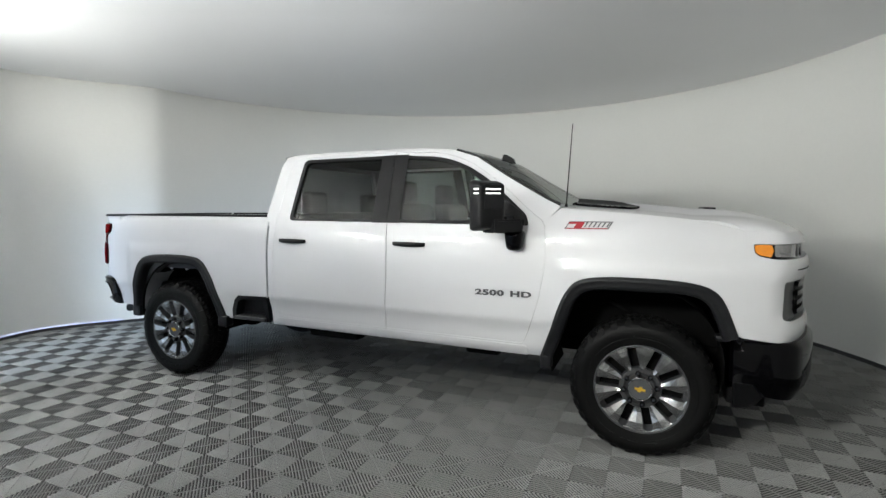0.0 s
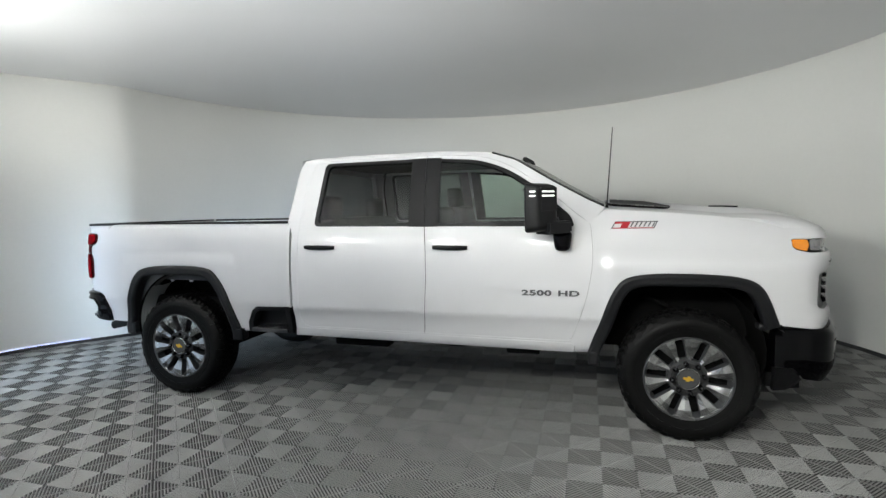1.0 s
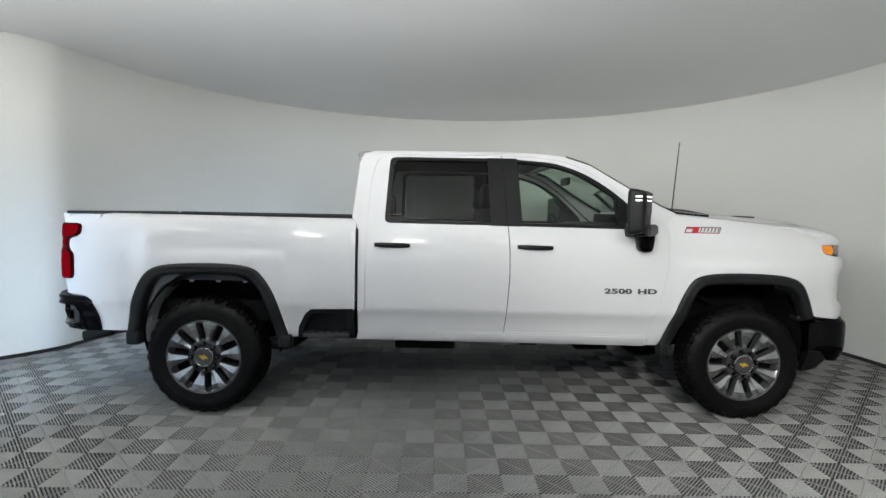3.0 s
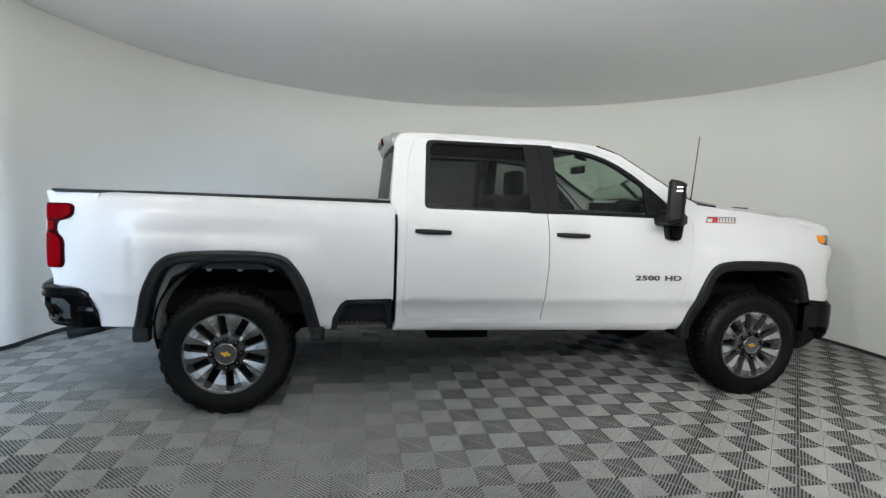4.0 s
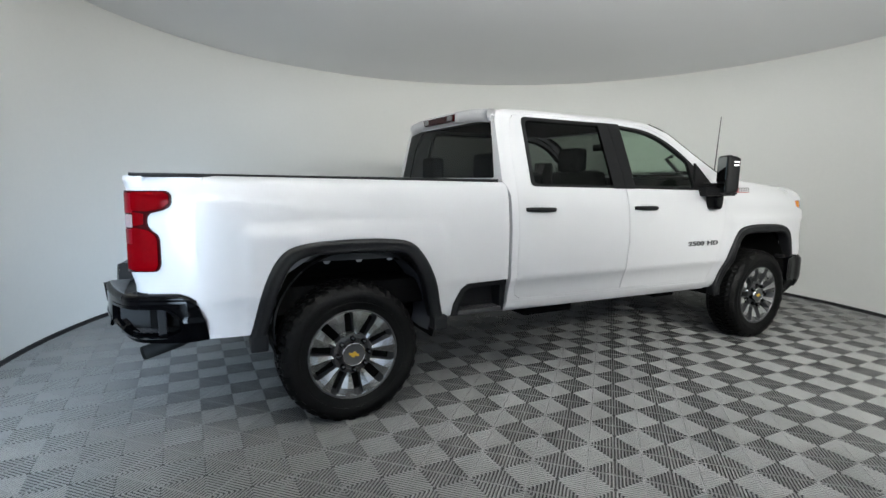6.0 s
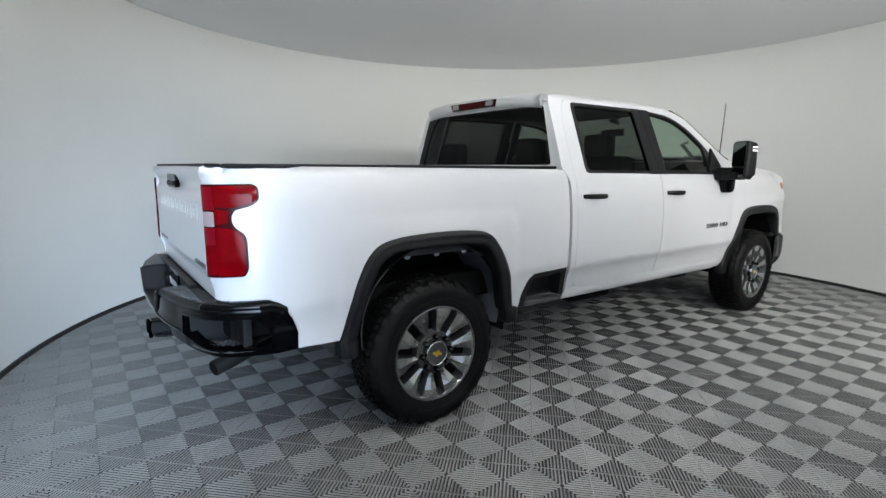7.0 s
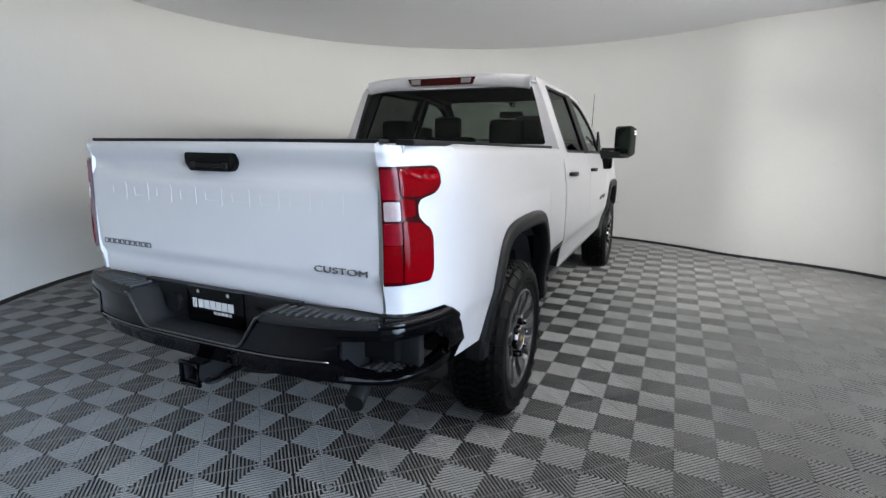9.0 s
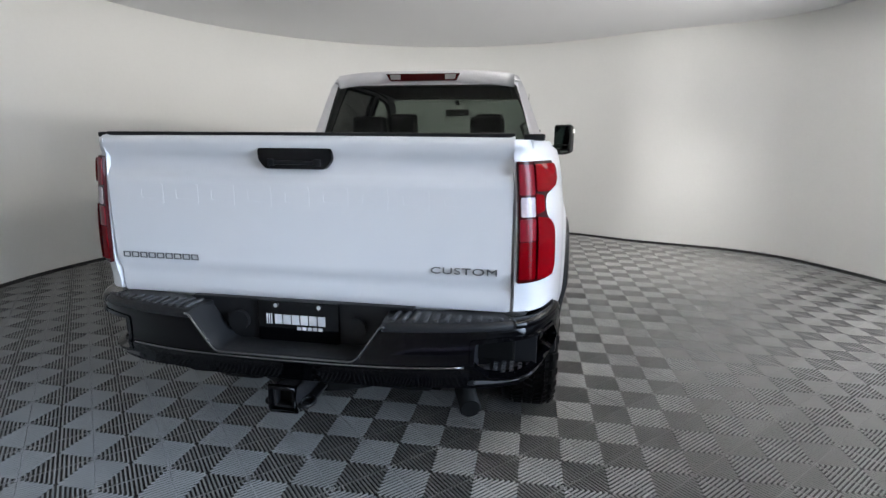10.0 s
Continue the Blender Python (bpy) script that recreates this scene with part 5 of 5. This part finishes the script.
tube("tail_pipe_tip", [(-2.93, -0.577, 0.524), (-2.96, -0.587, 0.518), (-3.134, -0.644, 0.484)], [0.038, 0.040, 0.040], M_PIPE, ex, 24, "plain steel tail pipe tip")
# near-black disc over the closed end, painted as the shade inside the pipe
bm = bmesh.new()
bmesh.ops.create_cone(bm, cap_ends=True, segments=24, radius1=0.036, radius2=0.036, depth=0.004, matrix=Matrix.Translation((-3.1345, -0.6442, 0.4839)) @ look((0, 0, 0), (-0.174, -0.057, -0.034)))
part("pipe_bore", bm, M_DARK, ex)

# -- rear bumper
BUMP = spline([(-2.80, 0.970), (-2.88, 0.964), (-2.97, 0.946), (-3.055, 0.916), (-3.125, 0.882), (-3.178, 0.837), (-3.214, 0.777), (-3.245, 0.70), (-3.284, 0.56), (-3.310, 0.40), (-3.320, 0.22), (-3.325, 0.0)], 6)
BUMP = BUMP + [(x, -y) for x, y in BUMP[::-1][1:]]
BL = [0.0]
for a, b in zip(BUMP, BUMP[1:]):
    BL.append(BL[-1] + math.hypot(b[0] - a[0], b[1] - a[1]))
LB = BL[-1]


def bump(off=0.0):
    def f(u, v):
        w = min(max(u, 0.0), LB)
        k = min(max(i for i, l in enumerate(BL) if l <= w + 1e-9), len(BUMP) - 2)
        t = (w - BL[k]) / (BL[k + 1] - BL[k])
        (x0, y0), (x1, y1) = BUMP[k], BUMP[k + 1]
        nx, ny = (y1 - y0), -(x1 - x0)
        ln = math.hypot(nx, ny)
        o = off + interp(v, [(0.59, -0.055), (0.66, -0.024), (0.700, 0.002), (0.712, 0.003), (0.725, 0.0), (0.82, 0.0), (0.838, -0.005), (0.850, -0.016)])
        du = (u - w) / (BL[k + 1] - BL[k])
        return Vector((x0 + (x1 - x0) * (t + du) + nx / ln * o, y0 + (y1 - y0) * (t + du) + ny / ln * o, v))
    return f


def u_at(y):
    """Way along the bumper's plan curve at which it crosses y on its rear face (left side first)."""
    for i, ((xa, ya), (xb, yb)) in enumerate(zip(BUMP, BUMP[1:])):
        if xa < -3.1 and ya >= y >= yb:
            return BL[i] + (BL[i + 1] - BL[i]) * (ya - y) / (ya - yb)
    return 0.0


bumper = new("rear_bumper")
bumper.parent = truck
bumper["label"] = "black step bumper with gloss face and ribbed pads"
cl, cr = u_at(0.262), u_at(-0.262)
cl2, cr2 = u_at(0.352), u_at(-0.352)
rim_l = [(0.115, 0.662), (0.185, 0.628), (0.46, 0.622), (0.555, 0.640), (0.617, 0.708), (0.614, 0.802), (0.50, 0.806), (0.20, 0.806), (0.13, 0.745)]
rim_r = [(LB - u, v) for u, v in rim_l][::-1]


def shrink(poly, du, dv):
    cu, cv = (min(p[0] for p in poly) + max(p[0] for p in poly)) / 2, (min(p[1] for p in poly) + max(p[1] for p in poly)) / 2
    hu, hv = (max(p[0] for p in poly) - min(p[0] for p in poly)) / 2, (max(p[1] for p in poly) - min(p[1] for p in poly)) / 2
    return [(cu + (u - cu) * (1 - du / hu), cv + (v - cv) * (1 - dv / hv)) for u, v in poly]


face = [(0.0, 0.602), (0.10, 0.594), (0.55, 0.600), (u_at(0.5), 0.612), (LB - u_at(0.5), 0.612), (LB - 0.55, 0.600), (LB - 0.10, 0.594), (LB, 0.602),
        (LB - 0.012, 0.70), (LB - 0.037, 0.775), (LB - 0.077, 0.822), (LB - 0.125, 0.848), (cr2, 0.848), (cr, 0.716), (cl, 0.716), (cl2, 0.848), (0.125, 0.848), (0.077, 0.822), (0.037, 0.775), (0.012, 0.70)]
skin("bumper_face", face, bump(), M_GLOSS, bumper, [rounded(rim_l, 0.015), rounded(rim_r, 0.015)], depth=0.05, step=0.03)
for rim in (rim_l, rim_r):
    skin("pocket_rim", rounded(rim, 0.015), bump(0.004), M_GLOSS, bumper, [rounded(shrink(rim, 0.016, 0.014), 0.012)], depth=0.03, step=0.03, label="gloss black rim of the corner step")
TREAD = [(-3.0, 0.895), (-3.10, 0.860), (-3.155, 0.812), (-3.19, 0.752), (-3.222, 0.665), (-3.14, 0.655), (-3.0, 0.74)]
for s in (-1, 1):
    # gloss cap round the corner, then a matt pad with cross ribs along the rear
    for name, w0, w1, paint, words in (("corner_cap", 0.055, u_at(0.80), M_GLOSS, "gloss black bumper corner"), ("step_pad", u_at(0.80), u_at(0.356), M_FLARE, "ribbed black plastic step pad")):
        verts, faces = [], []
        n = 40
        for i in range(n + 1):
            w = w0 + (w1 - w0) * i / n
            q = w if s > 0 else LB - w
            wide = 0.035 + 0.115 * sstep(0.10, 0.62, w)
            rise = 0.055 * (1 - sstep(0.0, 0.125, w))
            for off, z in ((0.0, 0.832), (0.003, 0.845), (-0.003, 0.856), (-0.016, 0.861), (-wide, 0.862), (-wide, 0.832)):
                p = bump(off)(q, 0.80)
                p.z = z - rise
                verts.append(p)
        for i in range(n):
            for k in range(5):
                fq = (6 * i + k, 6 * i + k + 1, 6 * i + 7 + k, 6 * i + 6 + k)
                faces.append(fq if s < 0 else fq[::-1])
        faces += [tuple(range(6)), tuple(6 * n + k for k in range(6))[::-1]]
        pad = link_mesh(name, verts, faces, paint, bumper, words, smooth=True)
    for i in range(12):
        y = s * (0.390 + i * 0.036)
        x0 = bump()(u_at(abs(y)), 0.80).x + 0.020
        part("pad_rib", boxes([(x0, -3.190, y - 0.007, y + 0.007, 0.860, 0.870)], 0.003), M_PAD, pad)
    # corner step pocket with a studded tread
    tread = slab("corner_tread", [(x, s * y) for x, y in TREAD], "z", 0.622, 0.638, M_PAD, bumper, 0.003, "studded corner step")
    bm = bmesh.new()
    for i in range(11):
        for j in range(8):
            x, y = -3.22 + 0.024 * i + 0.012 * (j % 2), s * (0.70 + 0.030 * j)
            if all(inside((x + dx, abs(y) + dy), TREAD) for dx in (-0.014, 0.014) for dy in (-0.014, 0.014)):
                box_into(bm, x - 0.007, x + 0.007, y - 0.008, y + 0.008, 0.637, 0.645)
    # studs in a lighter grey than the tread under them
    part("tread_studs", bm, M_STUD, tread)
    part("pocket_wall", boxes([(-3.04, -3.0, s * 0.66, s * 0.88, 0.62, 0.82), (-3.225, -3.02, s * 0.640, s * 0.662, 0.62, 0.82)], 0.004), M_FLARE, bumper)
    slab("pocket_roof", [(-3.0, s * 0.655), (-3.215, s * 0.655), (-3.185, s * 0.75), (-3.148, s * 0.806), (-3.085, s * 0.853), (-3.0, s * 0.885)], "z", 0.808, 0.822, M_BLACK, bumper, 0)
# shiny bead added along the corner's top edge to draw its highlight
for u0, u1 in ((0.10, u_at(0.38)), (LB - u_at(0.38), LB - 0.10)):
    tube("corner_lip", [bump(0.002)(u0 + (u1 - u0) * k / 30, 0.842) for k in range(31)], 0.0055, M_EDGE, bumper, 8)
# low middle tray: slanted cheeks and a flat step in one moulding
tray = rounded([(-0.370, 0.857), (-0.353, 0.853), (-0.262, 0.722), (0.262, 0.722), (0.353, 0.853), (0.370, 0.857)], [0, 0.006, 0.03, 0.03, 0.006, 0], 6)
verts, faces = [], []
for y, z in tray:
    verts += [(-3.322, y, z - 0.010), (-3.320, y, z - 0.002), (-3.314, y, z + 0.001), (-3.16, y, z + 0.001)]
for i in range(len(tray) - 1):
    for k in range(3):
        faces.append((4 * i + k, 4 * i + 4 + k, 4 * i + 5 + k, 4 * i + k + 1))
link_mesh("middle_step", verts, faces, M_FLARE, bumper, "matt black tray of the low middle step", smooth=True)
# two more added beads: highlights of the face crease and the tray's front fold
tube("face_crease", [bump(0.001)(LB * k / 60, 0.706) for k in range(60) if 0.62 < LB * k / 60 < LB - 0.62], 0.004, M_EDGE, bumper, 8)
tube("step_edge", [(-3.326, y, z - 0.004) for y, z in tray], 0.004, M_EDGE, bumper, 8)
panel = slab("plate_panel", [(-0.40, 0.70), (0.40, 0.70), (0.44, 0.878), (-0.44, 0.878)], "x", -3.185, -3.15, M_BLACK, bumper, 0.006)
frame_p = slab("plate_frame", rounded([(-0.160, 0.722), (0.160, 0.722), (0.160, 0.878), (-0.160, 0.878)], 0.008), "x", -3.196, -3.184, M_GLOSS, panel, 0.003, "black plate frame with a dealer insert drawn as plain white bars")
bars("insert_bars", [(0.092 - k * 0.034, 0.092 - k * 0.034 - 0.029) for k in range(6)], 0.790, 0.826, lambda u, v, o: Vector((-3.197 - o, u, v)), M_WHITE, frame_p, 0.001)
bars("insert_lines", [(0.125, 0.121), (0.116, 0.112), (0.107, 0.103)], 0.788, 0.828, lambda u, v, o: Vector((-3.197 - o, u, v)), M_WHITE, frame_p, 0.001)
bars("insert_small_bars", [(0.005 - k * 0.021, 0.005 - k * 0.021 - 0.016) for k in range(5)], 0.770, 0.782, lambda u, v, o: Vector((-3.197 - o, u, v)), M_WHITE, frame_p, 0.001)
for y in (-0.085, 0.085):
    bm = bmesh.new()
    bmesh.ops.create_cone(bm, cap_ends=True, segments=12, radius1=0.008, radius2=0.006, depth=0.006, matrix=Matrix.Translation((-3.199, y, 0.862)) @ pose(0, 0, 0, 0, 90))
    part("plate_screw", bm, M_CHROME, frame_p)
for y in (-0.225, 0.235):
    bm = bmesh.new()
    bmesh.ops.create_cone(bm, cap_ends=True, segments=28, radius1=0.040, radius2=0.036, depth=0.03, matrix=Matrix.Translation((-3.195, y, 0.795)) @ pose(0, 0, 0, 0, 90))
    part("round_cover", bm, M_BLACK, panel)
part("bumper_back", boxes([(-3.165, -3.10, -0.63, 0.63, 0.76, 0.846), (-3.150, -3.06, -0.80, 0.80, 0.832, 0.848)], 0.004), M_BLACK, bumper)
# hitch receiver
hitch = new("hitch_receiver")
hitch.parent = truck
part("socket", boxes([(-3.335, -3.0, -0.042, -0.030, 0.525, 0.606), (-3.335, -3.0, 0.030, 0.042, 0.525, 0.606), (-3.335, -3.0, -0.042, 0.042, 0.594, 0.606), (-3.335, -3.0, -0.042, 0.042, 0.525, 0.537)], 0.003), M_BLACK, hitch)
part("socket_fill", boxes([(-3.30, -3.1, -0.04, 0.04, 0.527, 0.604)], 0.003), M_DARK, hitch)
part("crossbar", boxes([(-3.16, -3.04, -0.50, 0.50, 0.545, 0.66)], 0.02), M_DARK, hitch)
part("chain_plate", boxes([(-3.28, -3.12, -0.075, 0.075, 0.512, 0.524)], 0.005), M_BLACK, hitch)
for y in (-0.064, 0.064):
    tube("chain_loop", [(-3.28 + 0.036 * math.sin(2 * math.pi * k / 16), y + 0.026 * math.cos(2 * math.pi * k / 16), 0.530) for k in range(17)], 0.007, M_BLACK, hitch, 8)
tube("hitch_collar", [(-3.338, 0.046, 0.522), (-3.338, 0.046, 0.609), (-3.338, -0.046, 0.609), (-3.338, -0.046, 0.522), (-3.338, 0.046, 0.522)], 0.0115, M_GLOSS, hitch, 8)

# -- inside of the cab
part("cabin_floor", boxes([(-0.88, 1.35, -0.86, 0.86, 0.66, 0.72)], 0.005), M_TRIM, truck)
part("dashboard", boxes([(1.02, 1.45, -0.80, 0.80, 0.95, 1.46)], 0.06), M_TRIM, truck)
part("headliner", boxes([(-0.85, 0.62, -0.62, 0.62, 1.955, 1.965)], 0.004), M_HEADLINER, truck)
for s in (-1, 1):
    part("door_card", boxes([(-0.80, 1.25, s * 0.86, s * 0.90, 0.72, 1.42)], 0.01), M_TRIM, truck)


def seat(x, y, w, back_h):
    root = new("front_seat" if w < 0.8 else "rear_seat")
    root.parent = truck
    part("cushion", boxes([(x - 0.02, x + 0.50, y - w / 2, y + w / 2, 0.95, 1.10)], 0.05), M_SEAT, root, smooth=True)
    bm = boxes([(x - 0.10, x + 0.06, y - w / 2, y + w / 2, 1.05, back_h)], 0.05)
    for v in bm.verts:
        v.co.x -= 0.16 * (v.co.z - 1.05)
    part("backrest", bm, M_SEAT, root, smooth=True)
    heads = [y] if w < 0.8 else [y - 0.48, y + 0.48]
    for hy in heads:
        bm = boxes([(x - 0.22, x - 0.11, hy - 0.135, hy + 0.135, back_h - 0.015, back_h + 0.19)], 0.04)
        part("headrest", bm, M_SEAT, root, smooth=True)
        for dy in (-0.05, 0.05):
            tube("headrest_post", [(x - 0.17, hy + dy, back_h - 0.03), (x - 0.165, hy + dy, back_h + 0.08)], 0.008, M_CHROME, root, 8)


seat(0.28, -0.42, 0.54, 1.58)
seat(0.28, 0.42, 0.54, 1.58)
seat(-0.62, 0.0, 1.45, 1.50)
part("centre_console", boxes([(0.2, 1.05, -0.13, 0.13, 0.72, 1.08)], 0.03), M_TRIM, truck)
pts = [(0.93 - 0.08 * math.sin(a), 0.42 + 0.19 * math.cos(a), 1.36 + 0.17 * math.sin(a)) for a in [2 * math.pi * i / 32 for i in range(33)]]
sw = tube("steering_wheel", pts, 0.014, M_TRIM, truck, 8)
part("steering_hub", boxes([(0.93, 1.05, 0.36, 0.48, 1.31, 1.40), (0.93, 0.955, 0.24, 0.60, 1.34, 1.375)], 0.01), M_TRIM, sw)
bm = boxes([(0.86, 0.89, -0.13, 0.13, 1.80, 1.87)], 0.012)
part("inner_mirror", bm, M_TRIM, truck)
for s in (-1, 1):
    tube("grab_handle", [(0.98, s * 0.74, 1.72), (0.93, s * 0.71, 1.70), (1.06, s * 0.75, 1.58), (1.13, s * 0.79, 1.58)], 0.016, M_TRIM, truck, 8)

# ---- floor tiles ----
TILE, TURN_T, U0, V0 = 0.278, 44.75, 0.0285, -0.1104
RIBS = 16


def tile_data():
    """One ribbed tile: four triangles of ribs that run from its edges towards the middle, and a thin rim."""
    s, h, g = TILE, 0.014, 0.0004
    verts, faces = [], []

    def box(x0, x1, y0, y1, swap, peak=0.0, deep=h, drop=0.0):
        k = len(verts)
        xm = (x0 + x1) / 2
        for y in (y0, y1):
            for x, z in ((x0, -deep), (x0, -peak - drop), (xm, -drop), (x1, -peak - drop), (x1, -deep)):
                verts.append((y, x, z) if swap else (x, y, z))
        for f in ((1, 2, 7, 6), (2, 3, 8, 7), (0, 1, 6, 5), (3, 4, 9, 8)):
            f = [k + i for i in f]
            faces.append(tuple(f) if swap else tuple(reversed(f)))
    rim = 0.0014
    pitch = (s - 2 * rim) / RIBS
    w = pitch * 0.48
    for i in range(RIBS):
        c = -s / 2 + rim + pitch * (i + 0.5)
        ln = s / 2 - abs(c) - rim
        if ln < 0.002:
            continue
        for swap in (False, True):
            for sgn in (-1, 1):
                y0, y1 = -s / 2 + rim, -s / 2 + rim + ln
                if sgn > 0:
                    y0, y1 = -y1, -y0
                box(c - w / 2, c + w / 2, y0, y1, swap, 0.0034, 0.0058)
    for sgn in (-1, 1):
        a, b = sorted((sgn * (s / 2 - g), sgn * (s / 2 - rim)))
        box(a, b, -s / 2 + g, s / 2 - g, False, 0.0006, h, 0.0038)
        box(a, b, -s / 2 + rim, s / 2 - rim, True, 0.0006, h, 0.0038)
    return verts, faces


def floor_tiles():
    verts, faces = tile_data()
    me = bpy.data.meshes.new("tile")
    me.from_pydata(verts, [], faces)
    me.materials.append(M_TILE)
    c, q = math.cos(radians(TURN_T)), math.sin(radians(TURN_T))
    near, rest = [], []
    for i in range(-22, 23):
        for j in range(-22, 23):
            u, v = U0 + (i + 0.5) * TILE, V0 + (j + 0.5) * TILE
            x, y = u * c - v * q, u * q + v * c
            a = math.degrees(math.atan2(y - CY, x - CX))
            if math.hypot(x - CX, y - CY) < wall_radius(a) + 0.13:
                d = min(math.hypot(x - px, y - py) for px, py in ((1.2, -2.6), (-0.6, -2.7), (-2.4, -2.5), (-3.4, -1.2)))
                (rest if d > 1.5 else near).append((d, x, y))
    near.sort()
    rest += near[300:]
    for d, x, y in near[:300]:
        ob = new("tile", me)
        ob.parent = FLOOR
        ob.matrix_basis = pose(x, y, 0, 0, 0, TURN_T + random.choice((0, 90, 180, 270)))
    va, nv = np.array(verts), len(verts)
    turned = va.copy()
    turned[:, 0], turned[:, 1] = va[:, 0] * c - va[:, 1] * q, va[:, 0] * q + va[:, 1] * c
    allv = np.concatenate([turned + np.array((x, y, 0)) for d, x, y in rest])
    fa = np.array(faces)
    allf = np.concatenate([fa + k * nv for k in range(len(rest))])
    me2 = bpy.data.meshes.new("tiles")
    me2.vertices.add(len(allv))
    me2.vertices.foreach_set("co", allv.ravel())
    me2.loops.add(allf.size)
    me2.loops.foreach_set("vertex_index", allf.ravel())
    me2.polygons.add(len(allf))
    me2.polygons.foreach_set("loop_start", np.arange(0, allf.size, 4))
    me2.polygons.foreach_set("use_smooth", np.zeros(len(allf), dtype=bool))
    me2.update(calc_edges=True)
    me2.materials.append(M_TILE)
    ob = new("tiles", me2)
    ob.parent = FLOOR
    tagged(ob, kind="stuff")


floor_tiles()
